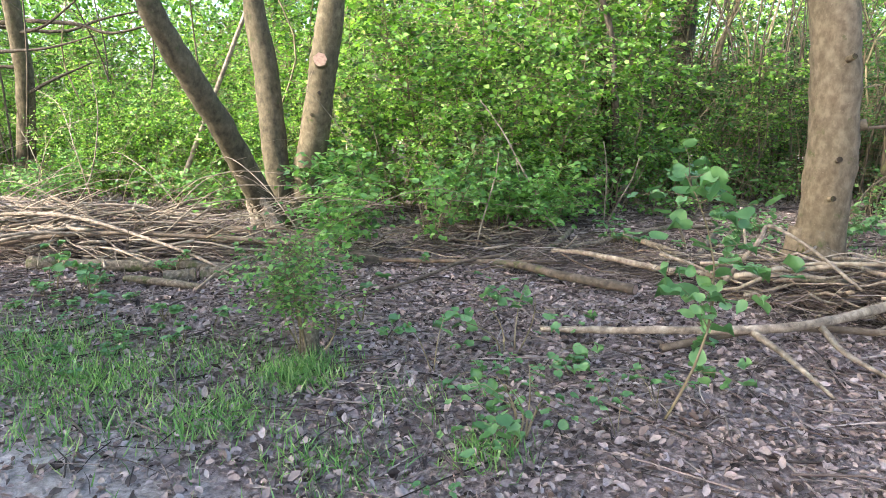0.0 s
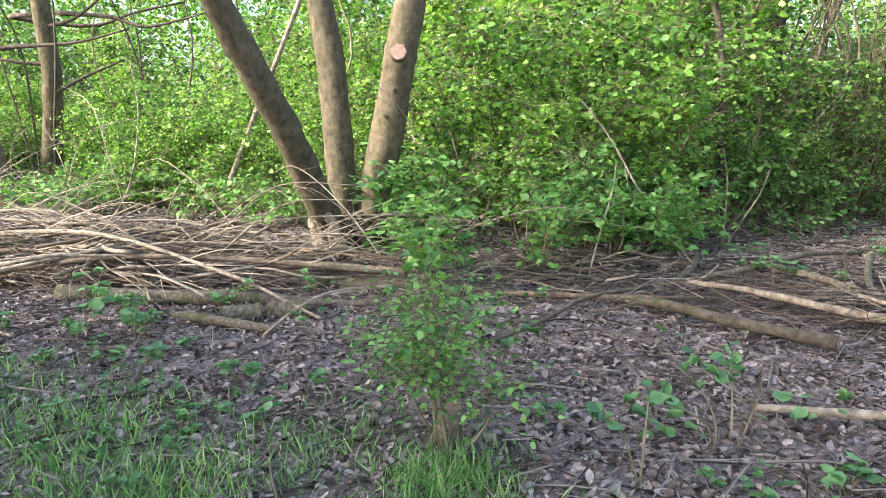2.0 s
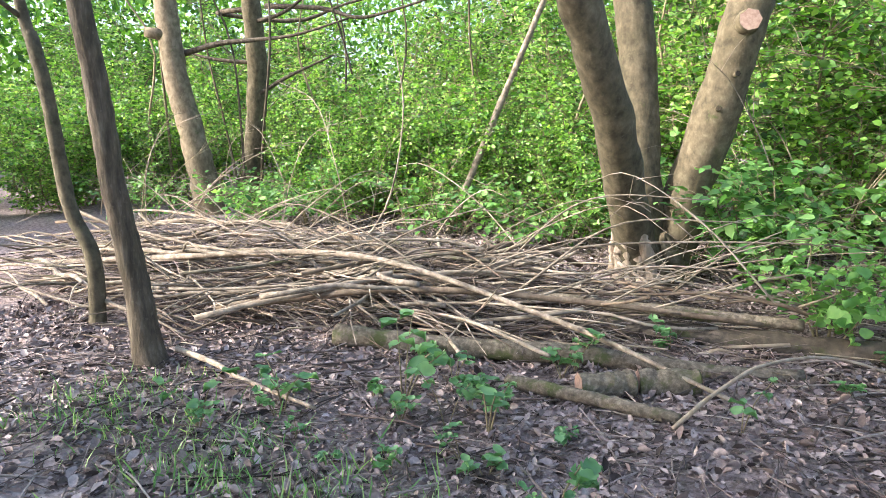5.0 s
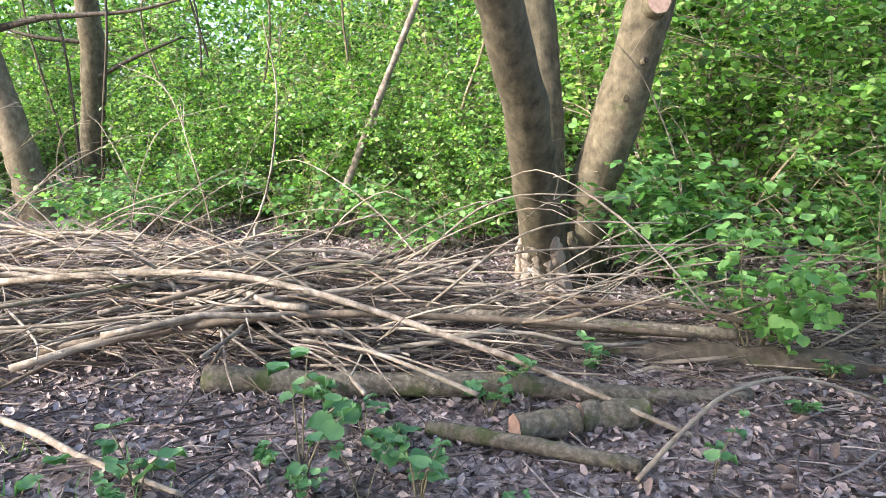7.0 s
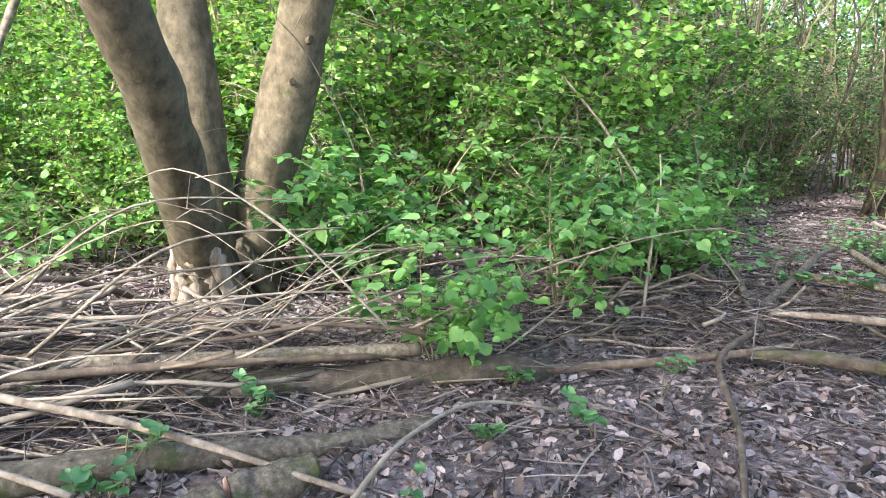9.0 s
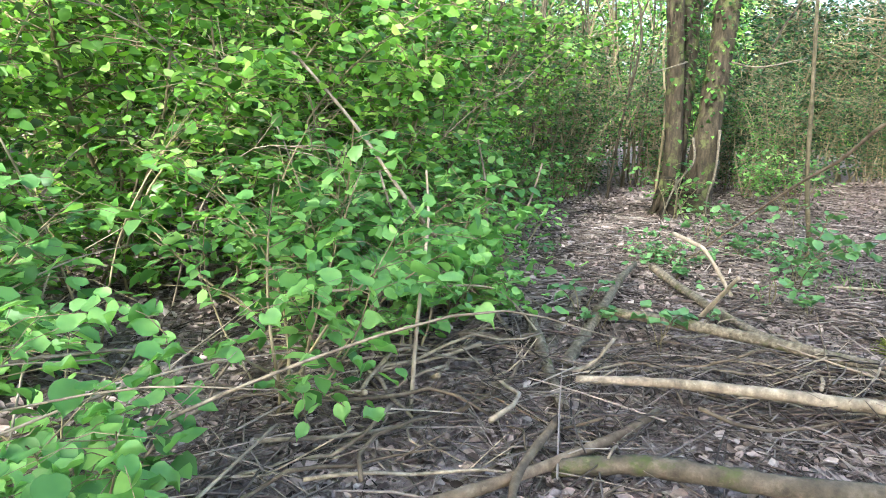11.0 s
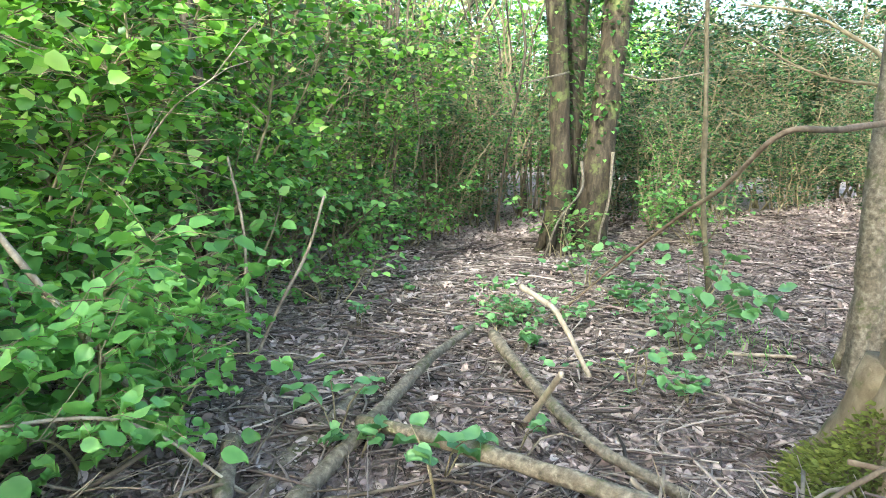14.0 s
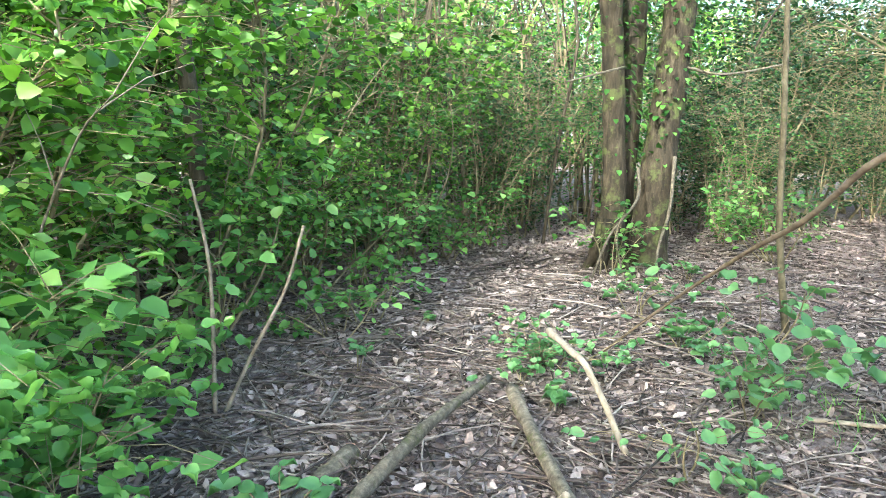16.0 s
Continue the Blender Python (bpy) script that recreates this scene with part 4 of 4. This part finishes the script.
limb_thing("branch", "long pale diagonal branch across the brush pile", [(-7.82, 8.48, 0.22), (-6.79, 8.41, 0.32), (-4.74, 8.16, 0.5), (-3.22, 7.76, 0.25), (-2.22, 7.21, 0.04)], 0.03, 0.012, STICK, "branch", ends=False)
limb_thing("branch", "dark bowed pole across the brush pile", [(-5.53, 7.68, 0.18), (-4.24, 7.95, 0.32), (-3.05, 8.08, 0.28), (-1.95, 8.18, 0.18)], 0.027, 0.016, STICK_DARK, "branch", ends=False)
limb_thing("branch", "pale thin arched branch springing from litter", [(-2.52, 6.85, 0.02), (-2.32, 6.97, 0.18), (-2.08, 7.16, 0.27), (-1.71, 7.41, 0.24), (-1.25, 7.52, 0.09)], 0.011, 0.006, BARE, "branch", ends=False, sides=8)
limb_thing("branch", "crooked pale stick lying from the tree foot", [(-5.45, 7.16, 0.05), (-5.07, 6.98, 0.06), (-4.75, 6.82, 0.04), (-4.21, 6.58, 0.04)], 0.02, 0.01, STICK, "branch", ends=False, sides=8)
limb_thing("branch", "long fallen branch with flaking bark beside litter", [(-1.32, 8.1, 0.05), (-0.32, 7.92, 0.08), (0.38, 7.91, 0.08), (0.84, 8, 0.06)], 0.026, 0.018, STICK_DARK, "branch", ends=False)
limb_thing("log", "mossy crooked log lying on the litter", [(0.09, 7.91, 0.07), (0.36, 7.67, 0.11), (0.72, 7.24, 0.12), (1.28, 6.81, 0.11)], 0.036, 0.044, LOG_MOSSY, "log")
limb_thing("branch", "thick forked fallen branch with brown bark", [(1.5, 9.02, 0.16), (1.63, 8.6, 0.19), (1.76, 8.17, 0.2), (2.0, 7.48, 0.18), (2.19, 7.09, 0.16)], 0.027, 0.036, LOG_BARK, "branch", ends=False)
limb_thing("branch", "long fallen limb running into the clearing", [(0.85, 8.61, 0.07), (1.47, 8.97, 0.13), (2.12, 9.36, 0.19), (2.81, 9.8, 0.13)], 0.036, 0.02, LOG_BARK, "branch", ends=False)
limb_thing("log", "short sawn dark log lying in leaf litter", [(1.88, 9.5, 0.12), (1.34, 9.12, 0.1), (0.75, 8.71, 0.05)], 0.042, 0.05, LOG_BARK, "log")
limb_thing("branch", "fallen limb slanting over dry litter", [(2.8, 9.61, 0.14), (2.53, 9.06, 0.1), (2.26, 8.42, 0.07), (2.22, 7.95, 0.05)], 0.034, 0.022, LOG_BARK, "branch", ends=False)
limb_thing("branch", "upright crooked grey branch stub in pile", [(0.98, 9.05, 0.21), (0.82, 8.77, 0.13), (0.64, 8.49, 0.08), (0.52, 8.28, 0.05)], 0.034, 0.03, LOG_BARK, "branch", ends=False)
limb_thing("branch", "long grey branch lying under the hazel", [(-0.3, 9.1, 0.02), (0.22, 8.72, 0.04), (0.68, 8.57, 0.05), (1.09, 8.5, 0.06)], 0.028, 0.02, STICK, "branch", ends=False)
limb_thing("branch", "broken pale stick standing askew in litter", [(2.2, 8.77, 0.03), (2.1, 8.57, 0.25), (1.96, 8.36, 0.46)], 0.016, 0.012, BARE, "branch", ends=False, sides=8)
limb_thing("branch", "pale barkless twig on ivy-covered branch", [(3.06, 9.64, 0.39), (2.98, 9.4, 0.37), (2.95, 9.24, 0.32), (2.91, 8.96, 0.04)], 0.018, 0.014, BARE, "branch", ends=False, sides=8)
limb_thing("branch", "leaning pale dead branch inside the hazel", [(0.95, 9.05, 0.0), (0.68, 9.31, 0.44), (0.44, 9.54, 0.84), (0.23, 9.75, 1.24), (0.07, 9.88, 1.48), (-0.1, 9.98, 1.7)], 0.014, 0.008, STICK, "branch", ends=False, sides=8)
limb_thing("branch", "upright pale bare stem among hazel leaves", [(-0.12, 8.6, 0.0), (-0.04, 8.69, 0.34), (0.03, 8.76, 0.58), (0.11, 8.83, 0.87), (0.14, 8.9, 1.1)], 0.011, 0.006, BARE, "branch", ends=False, sides=8)
limb_thing("branch", "thin grey stick caught across hazel stems", [(-0.5, 9.02, 0.56), (-0.18, 8.99, 0.54), (0.19, 8.94, 0.51), (0.59, 8.88, 0.45), (0.95, 8.86, 0.1)], 0.007, 0.005, BARE, "branch", ends=False, sides=7)
limb_thing("branch", "straight pale stick lying on dry litter", [(3.97, 8.78, 0.02), (4.23, 8.47, 0.03)], 0.014, 0.011, BARE, "branch", ends=False, sides=7)
limb_thing("branch", "long thin arching branch over the clearing", [(3.8, 9.96, 0.03), (3.7, 9.43, 0.48), (3.5, 8.89, 0.87), (3.35, 8.55, 1.08), (3.25, 8.25, 1.345), (3.6, 8.16, 1.37), (4.25, 8.12, 1.42)], 0.007, 0.017, STICK_DARK, "branch", ends=False, sides=8, n=44)
limb_thing("branch", "thick brown branch jutting from the tangled heap", [(0.45, 5.85, 0.05), (1.15, 5.65, 0.12), (2.0, 5.52, 0.2), (2.83, 5.95, 0.24), (3.4, 6.4, 0.3)], 0.022, 0.036, STICK, "branch", ends=False, forks=([(1.75, 5.54, 0.17), (1.85, 5.2, 0.12), (1.95, 4.8, 0.03)], [(2.2, 5.6, 0.2), (2.25, 5.3, 0.1), (2.45, 4.95, 0.02)]))
limb_thing("branch", "brown pole lying along the front of the heap", [(1.2, 5.5, 0.05), (2.0, 5.75, 0.12), (2.8, 5.75, 0.1), (3.6, 5.9, 0.1)], 0.028, 0.02, STICK_DARK, "branch", ends=False)
limb_thing("branch", "crooked dead bough hooked over the heap", [(2.0, 6.9, 0.12), (2.25, 6.85, 0.5), (2.35, 6.9, 0.62), (2.55, 6.6, 0.5), (2.7, 6.1, 0.3)], 0.02, 0.012, STICK, "branch", ends=False, sides=8)
limb_thing("branch", "pale branch lying along the tangled heap", [(0.72, 8.4, 0.1), (1.0, 8.0, 0.16), (1.31, 7.65, 0.16), (1.76, 7.19, 0.16), (2.5, 6.7, 0.24)], 0.02, 0.036, STICK, "branch", ends=False)
limb_thing("branch", "thin dark branch lying on leaf litter", [(-1.1, 6.6, 0.04), (-0.6, 7.2, 0.06), (-0.2, 7.8, 0.1), (0.3, 8.1, 0.12)], 0.012, 0.02, STICK_DARK, "branch", ends=False, sides=8)
limb_thing("branch", "dead leaning pole standing among leaves", [(-4.92, 11.4, 0.1), (-4.39, 11.68, 1.53), (-3.91, 11.93, 2.77), (-3.43, 12.17, 4.0)], 0.045, 0.028, STICK, "branch", ends=False, sides=9)
for i, line in enumerate(([(1.5, 10.12, 0.02), (1.53, 10.18, 0.6), (1.53, 10.22, 0.86), (1.49, 10.28, 1.17)], [(1.5, 10.12, 0.02), (1.66, 10.07, 0.38), (1.81, 10.02, 0.68), (1.9, 10, 0.97)], [(0.17, 9.11, -0.01), (0.28, 9.3, 0.29), (0.41, 9.57, 0.57), (0.35, 9.72, 1)], [(5.19, 9.58, 0), (5.27, 9.75, 0.72), (5.39, 9.87, 1.45), (5.5, 9.99, 2.17), (5.6, 10.1, 2.9), (5.7, 10.3, 4.4)])):
    base = np.array(line[0])
    ob = tagged(new("sapling", Shape().tube(spline(line, 16), [0.011 if i < 3 else 0.026, 0.007 if i < 3 else 0.014], 8, rough=0.08).mesh("sapling", STICK if i < 3 else BARK, base)), ("thin pale bare stem rising from hazel", "thin pale bare stem rising from hazel", "thin pale bare stem rising from hazel", "slender grey sapling trunk in clearing")[i], "sapling")
    ob.location = base


# ---------------------------------------------------------------- brushwood
stick_shapes = []
for i in range(14):
    r = random.Random(100 + i)
    pts = [(u, r.uniform(-0.045, 0.045) + 0.07 * math.sin(u * 3 + i), r.uniform(-0.03, 0.03)) for u in np.linspace(-0.5, 0.5, 6)]
    s = Shape().tube(spline(pts, 9), [0.0062 * r.uniform(0.7, 1.5), 0.0052, 0.002], 6)
    for _ in range(2):
        q = r.uniform(-0.1, 0.4)
        e = (q + r.uniform(0.12, 0.25), r.choice((-1, 1)) * r.uniform(0.05, 0.16), r.uniform(-0.02, 0.08))
        s.tube([(q, 0.07 * math.sin(q * 3 + i), 0), e], [0.003, 0.0012], 4, cap=False)
    stick_shapes.append([s.mesh("stick", m) for m in (STICK, STICK, STICK_DARK, BARE)])


pole_meshes = []
for i in range(9):
    r = random.Random(150 + i)
    pts, sway = [], 0.0
    for u in np.linspace(-1, 1, 8):
        sway += r.uniform(-0.05, 0.05)
        pts.append((u, sway + 0.1 * math.sin(u * 2.2 + i), r.uniform(-0.03, 0.03) + 0.06 * (1 - u * u)))
    line = spline(pts, 18)
    forks = []
    for k in range(r.randrange(2, 5)):
        q = line[r.randrange(5, 15)]
        side, reach = r.choice((-1, 1)), r.uniform(0.25, 0.65)
        forks.append(spline([q, q + np.array((0.5, side * 0.35, r.uniform(-0.05, 0.15))) * reach, q + np.array((0.95, side * r.uniform(0.35, 0.7), r.uniform(-0.1, 0.3))) * reach], 7))
    pole_meshes.append([(Shape().tube(line, [0.019, 0.017, 0.013, 0.006], 8, rough=0.12, seed=i).mesh("pole", m),
                         [Shape().tube(q, [0.009, 0.006, 0.003], 6, cap=False).mesh("side_branch", m) for q in forks]) for m in (STICK, LOG_BARK, BARE)])


def heap_of(label, sticks, twigs, place, seed, lengths=(1.1, 3.0), heading=0.0, turn=0.35, thick=(1.2, 2.6), poles=0, pole_size=(0.8, 1.4), limit=99.0, start=-99.0):
    """place(r) gives x, y and the pile's height there."""
    r = random.Random(seed)
    x0, y0, _ = place(random.Random(1))
    root = thing("brush_pile", (x0, y0, bumpy(x0, y0)), label, "brush pile")
    o = Vector(root.location)
    for i in range(sticks):
        x, y, h = place(r)
        length = r.uniform(*lengths) * (0.7 if i % 3 else 1)
        k = r.uniform(*thick) / length ** 0.3
        ob = part("stick", stick_shapes[r.randrange(14)][r.choice((0, 0, 1, 2, 2, 2) if i % 2 else (0, 3, 2, 0, 2))], root)
        z = bumpy(x, y) + 0.02 + h * r.uniform(0.0, 1.0)
        ob.location = Vector((x, y, z)) - o
        ob.rotation_euler = (r.uniform(0, 6.28), r.gauss(0, 0.07), heading + r.gauss(0, turn) + (math.pi if r.random() < 0.5 else 0))
        ob.scale = (length, length ** 0.5 * k, length ** 0.5 * k)
    for i in range(poles):
        x, y, h = place(r)
        while not start < x < limit:
            x, y, h = place(r)
        wood, forks = pole_meshes[r.randrange(9)][r.choice((0, 0, 0, 1, 2))]
        ob = part("pole", wood, root)
        for q in forks:
            part("side_branch", q, ob)
        ob.location = Vector((x, y, bumpy(x, y) + 0.03 + h * r.uniform(0.35, 1.05))) - o
        ob.rotation_euler = (r.gauss(0, 0.5), r.gauss(0, 0.06), heading + r.gauss(0, turn) + (math.pi if r.random() < 0.5 else 0))
        k = r.uniform(0.55, 1.25)
        ob.scale = (r.uniform(*pole_size), k, k)
    fine = Shape()
    for i in range(twigs):
        x, y, h = place(r)
        a = heading + r.gauss(0, turn * 2.2)
        length = r.uniform(0.25, 0.9)
        z = bumpy(x, y) + 0.015 + h * r.uniform(0, 1.15)
        d = np.array((math.cos(a), math.sin(a), r.gauss(0.03, 0.14))) * length / 2
        c = np.array((x, y, z))
        m = c + np.array((r.uniform(-1, 1), r.uniform(-1, 1), r.uniform(-0.5, 1))) * 0.06 * length
        w = r.uniform(0.002, 0.006)
        fine.tube([c - d, m, c + d], [w, w * 0.8, w * 0.4], 3, cap=False)
    part("brushwood", fine.mesh("brushwood", TWIG, root.location), root, kind="stuff")
    return root


def place_left(r):
    u, v = r.betavariate(1.3, 1.2), r.betavariate(1.3, 1.6)
    if u > 0.8 and r.random() < 0.6:
        u *= 0.7
    x = -8.3 + 6.6 * u
    y = 7.85 + (2.6 - 1.5 * u) * v
    return x, y, (0.52 - 0.34 * u) * math.sin(math.pi * min(0.97, max(0.08, u))) ** 0.6 * math.sin(math.pi * (0.12 + 0.75 * v))


def place_right(r):
    u, v = r.random() ** 0.4, r.betavariate(2, 2)
    return 0.8 + 2.5 * u, 8.4 - 2.2 * u + 1.3 * (v - 0.5), 0.38 * math.sin(math.pi * v) * (0.3 + 0.7 * u)


def place_mid(r):
    u, v = r.random(), r.betavariate(2, 2)
    return 0.1 + 1.9 * u, 8.2 - 0.3 * u + 1.3 * (v - 0.5), 0.12 * math.sin(math.pi * v)


def place_back(r):
    return r.uniform(-1.2, 0.8), r.gauss(8.75, 0.35), 0.1


heap_of("low heap of cut branches and brushwood on litter", 215, 2200, place_left, 201, heading=-0.12, turn=0.45, thick=(0.7, 2.1), lengths=(1.3, 3.2), poles=70, limit=-4.1)
heap_of("tangled heap of dead branches under trees", 100, 900, place_right, 202, heading=-0.45, turn=0.55, lengths=(0.6, 1.7), thick=(0.8, 2.2), poles=30, pole_size=(0.35, 0.75), start=2.1)
heap_of("scatter of broken branches and twigs", 18, 220, place_mid, 203, heading=-0.3, turn=0.9, lengths=(0.4, 1.1), thick=(0.8, 1.6))
heap_of("thin line of brushwood below the hazel", 42, 180, place_back, 204, heading=0.0, turn=0.5, lengths=(0.6, 1.6), thick=(0.9, 1.8))

# tall thin twigs sticking up from the heap
for i, line in enumerate(([(-4.74, 8.16, 0.39), (-4.26, 8.27, 0.68), (-3.78, 8.42, 0.84)], [(-5.07, 8.84, 0.27), (-4.73, 8.99, 0.78), (-4.63, 9.14, 1.53), (-4.76, 9.29, 2.11)], [(-3.5, 8.33, 0.28), (-2.86, 8.36, 0.75), (-2.05, 8.47, 0.78)], [(-4.05, 8.5, 0.23), (-3.13, 8.41, 0.58), (-1.6, 8.47, 0.65), (-0.9, 8.55, 0.52)], [(-3.42, 8.17, 0.25), (-2.59, 8.32, 0.49), (-1.42, 8.39, 0.4)], [(-6.57, 9.35, 0.2), (-6.26, 9.49, 0.46), (-5.96, 9.7, 0.7)], [(-3.86, 8.73, 0.18), (-3.13, 8.8, 0.85), (-2.24, 8.87, 0.88)])):
    base = np.array(line[0])
    ob = tagged(new("twig", Shape().tube(spline(line, 14), [0.011, 0.004], 6).mesh("twig", STICK, base)), "thin springy twig rising from the brush pile", "twig", "twigs rising from the brush pile")
    ob.location = base


r = random.Random(77)
for i in range(50):
    x, y = (r.uniform(-6.2, -1.6), r.uniform(8.0, 9.0)) if i < 40 else (r.gauss(-7.9, 0.4), r.gauss(10.6, 0.3))
    a, length, lift = r.gauss(0.1, 0.5), r.uniform(0.7, 1.9), r.uniform(0.1, 0.75)
    z = bumpy(x, y) + r.uniform(0.1, 0.35)
    e = np.array((math.cos(a), math.sin(a), 0)) * length * (1 if r.random() < 0.75 else -1)
    line = [np.zeros(3), e * 0.35 + (0, 0, lift * 0.6), e * 0.75 + (0, 0, lift), e + (0, 0, lift * r.uniform(0.75, 1.0))]
    tw = Shape().tube(spline(line, 12), [r.uniform(0.005, 0.009), 0.002], 5)
    for _ in range(3):
        p = np.array(line[r.randrange(1, 3)]) * r.uniform(0.8, 1.1)
        tw.tube([p, p + np.array((r.uniform(-0.3, 0.3), r.uniform(-0.3, 0.3), r.uniform(0, 0.25)))], [0.003, 0.001], 4, cap=False)
    ob = tagged(new("twig", tw.mesh("twig", BARE if i % 2 else STICK)), "thin springy twig rising from the brush pile", "twig", "twigs rising from the brush pile")
    ob.location = (x, y, z)


# ---------------------------------------------------------------- litter, twigs and grass on the ground
litter = Leaves()
n = 210000
x = np.random.uniform(-7.5, 11.5, n)
y = 3.2 + np.random.beta(1.15, 1.35, n) * 11.5
keep = (x * 0.5 + y > 2.9 + np.random.normal(0, 0.5, n))
x, y = x[keep], y[keep]
z = np.array([bumpy(a, b) for a, b in zip(x, y)]) + np.random.uniform(0.0, 0.022, len(x))
litter.add(np.stack([x, y, z], 1), np.random.normal(0, 1, (len(x), 3)) * (1, 1, 0.3), np.array((0, 0, 1.0)) + np.random.normal(0, 0.9, (len(x), 3)), np.random.gamma(5.0, 0.0078, len(x)).clip(0.014, 0.068))
tagged(new("leaf_litter", litter.mesh("leaf_litter", LITTER, LEAF_CURLED)), "dry curled grey-brown dead leaves on soil", "leaf litter", kind="stuff")

bits = Shape()
r = random.Random(300)
for i in range(19000):
    bx, by = (r.uniform(-6.5, 9), 3.6 + r.betavariate(1.4, 1.5) * 9.5) if i < 11000 else (r.uniform(0.8, 9), r.uniform(7.2, 12.5))
    if bx * 0.5 + by < 2.7:
        continue
    length, a = r.uniform(0.05, 0.42) * (1 if i % 6 else 1.8), r.uniform(0, 6.28)
    bz = bumpy(bx, by) + r.uniform(0.008, 0.035)
    d = np.array((math.cos(a), math.sin(a), r.gauss(0, 0.06))) * length / 2
    c = np.array((bx, by, bz))
    w = r.uniform(0.0018, 0.0048) * (1 if i % 6 else 1.6)
    bits.tube([c - d, c + np.array((r.uniform(-1, 1), r.uniform(-1, 1), r.uniform(0, 0.6))) * 0.07 * length, c + d], [w, w, w * 0.5], 4, cap=False)
tagged(new("fallen_twigs", bits.mesh("fallen_twigs", TWIG)), "dry fallen twigs scattered over leaf litter", "twigs", kind="stuff")

grass = Leaves()
tufts = [(-2.16, 4.71, 0.5, 260), (-2.63, 4.95, 0.5, 240), (-1.28, 4.38, 0.35, 260), (-1, 5, 0.25, 220), (-1.05, 5.06, 0.3, 320), (-2.23, 4.88, 0.5, 200), (-0.6, 3.96, 0.35, 120), (0.09, 4.11, 0.2, 110), (-2.88, 5.46, 0.5, 260), (-3.69, 5.73, 0.5, 160), (-4.38, 6.01, 0.5, 160), (-1.67, 5.32, 0.4, 130), (-1.83, 4.24, 0.6, 160), (-3.45, 5.1, 0.6, 260), (-5.26, 6.39, 0.5, 140), (-0.33, 4.66, 0.3, 60), (-4.44, 8.28, 0.2, 40), (4.17, 8.7, 0.5, 60)]
for tx, ty, sp, k in tufts:
    k *= 3
    q = np.random.normal(0, sp * 0.5, (k, 2)) + (tx, ty)
    gz = np.array([bumpy(a, b) for a, b in q])
    ax = np.random.normal(0, 0.45, (k, 3)) + (0, 0, 1)
    grass.add(np.column_stack([q, gz - 0.01]), ax, np.random.normal(0, 1, (k, 3)) * (1, 1, 0.1), np.random.uniform(0.04, 0.14, k))
tagged(new("grass", grass.mesh("grass", GRASS, BLADE)), "thin tufts of green grass along the path", "grass", kind="stuff")

# ---------------------------------------------------------------- small herbs and seedlings
herbs = []
for i in range(6):
    r = random.Random(400 + i)
    h = (0.12, 0.22, 0.16, 0.3, 0.1, 0.2)[i]
    ob = thing("seedling", (0, 0, 0), "small green seedling with soft broad leaves in litter", "seedling", "seedlings in the litter")
    st, g = Shape(), Leaves()
    for s_i in range((3, 2, 4, 2, 4, 3)[i]):
        a = r.uniform(0, 6.28)
        top = np.array((math.cos(a) * h * 0.5, math.sin(a) * h * 0.5, h * r.uniform(0.6, 1)))
        st.tube(spline([(0, 0, -0.02), top * (0.4, 0.4, 0.6), top], 5), [0.004, 0.002], 4, cap=False)
        for k in range(4):
            b = r.uniform(0, 6.28)
            g.add(top * (1 - 0.22 * (k // 2)), (math.cos(b), math.sin(b), r.uniform(-0.25, 0.3)), (r.gauss(0, 0.3), r.gauss(0, 0.3), 1), r.uniform(0.04, 0.08))
    part("stem", st.mesh("stem", STEM), ob)
    leaf_objects(g, ob, 1, 99, lambda p: p[:, 0])
    herbs.append(ob)
spots = [(-0.61, 5.7), (-1.9, 5.77), (-3.78, 6.62), (-3.55, 6.64), (-4.02, 6.84), (-3.65, 7.16), (-0.88, 6.12), (-3.87, 6.94), (-3.49, 6.89), (-3.26, 6.2), (-4.67, 6.28), (-3.9, 7.45), (-3.04, 7.55), (-3.51, 7.09), (-3.83, 6.8), (-3.34, 6.61), (-4.72, 6.36), (-2.22, 6.9), (-2.49, 8.07), (-2.52, 7.99), (-1.17, 7.42), (-1.65, 7.46), (-1.32, 7.94), (-3.1, 7.47), (1.43, 8.9), (1.49, 8.49), (2.01, 8.61), (2.84, 11.54), (3.19, 11.02), (3.45, 10.09), (4.29, 9.66), (3.69, 8.89), (3.1, 8.49), (6.01, 10.98), (5.09, 10.98), (1.6, 8.6), (1.42, 9.06), (3.55, 10.33), (-2.36, 5.96), (-2.96, 5.97), (-0.24, 5.11), (4.4, 9.83), (4.15, 9.43), (3.06, 9.83), (2.96, 9.51), (3.22, 9.91), (2.34, 10.37), (-4.41, 6.62), (-0.66, 7.65), (0.58, 5.11)]
r = random.Random(7)
spots += [(r.gauss(-2.6, 0.55), r.gauss(5.35, 0.35)) for _ in range(26)] + [(r.gauss(-3.7, 0.5), r.gauss(6.5, 0.3)) for _ in range(10)] + [(r.gauss(0.6, 0.35), r.gauss(4.6, 0.4)) for _ in range(8)]
for i, (hx, hy) in enumerate(spots):
    m = pose(hx, hy, bumpy(hx, hy), 0, 0, r.uniform(0, 360))
    if i < 6:
        herbs[i].matrix_basis = m
        continue
    ob = copy_thing(herbs[r.randrange(6)], m)
    k = r.uniform(0.85, 1.5) if i < 50 else r.uniform(0.45, 0.85)
    ob.scale = (k, k, k)
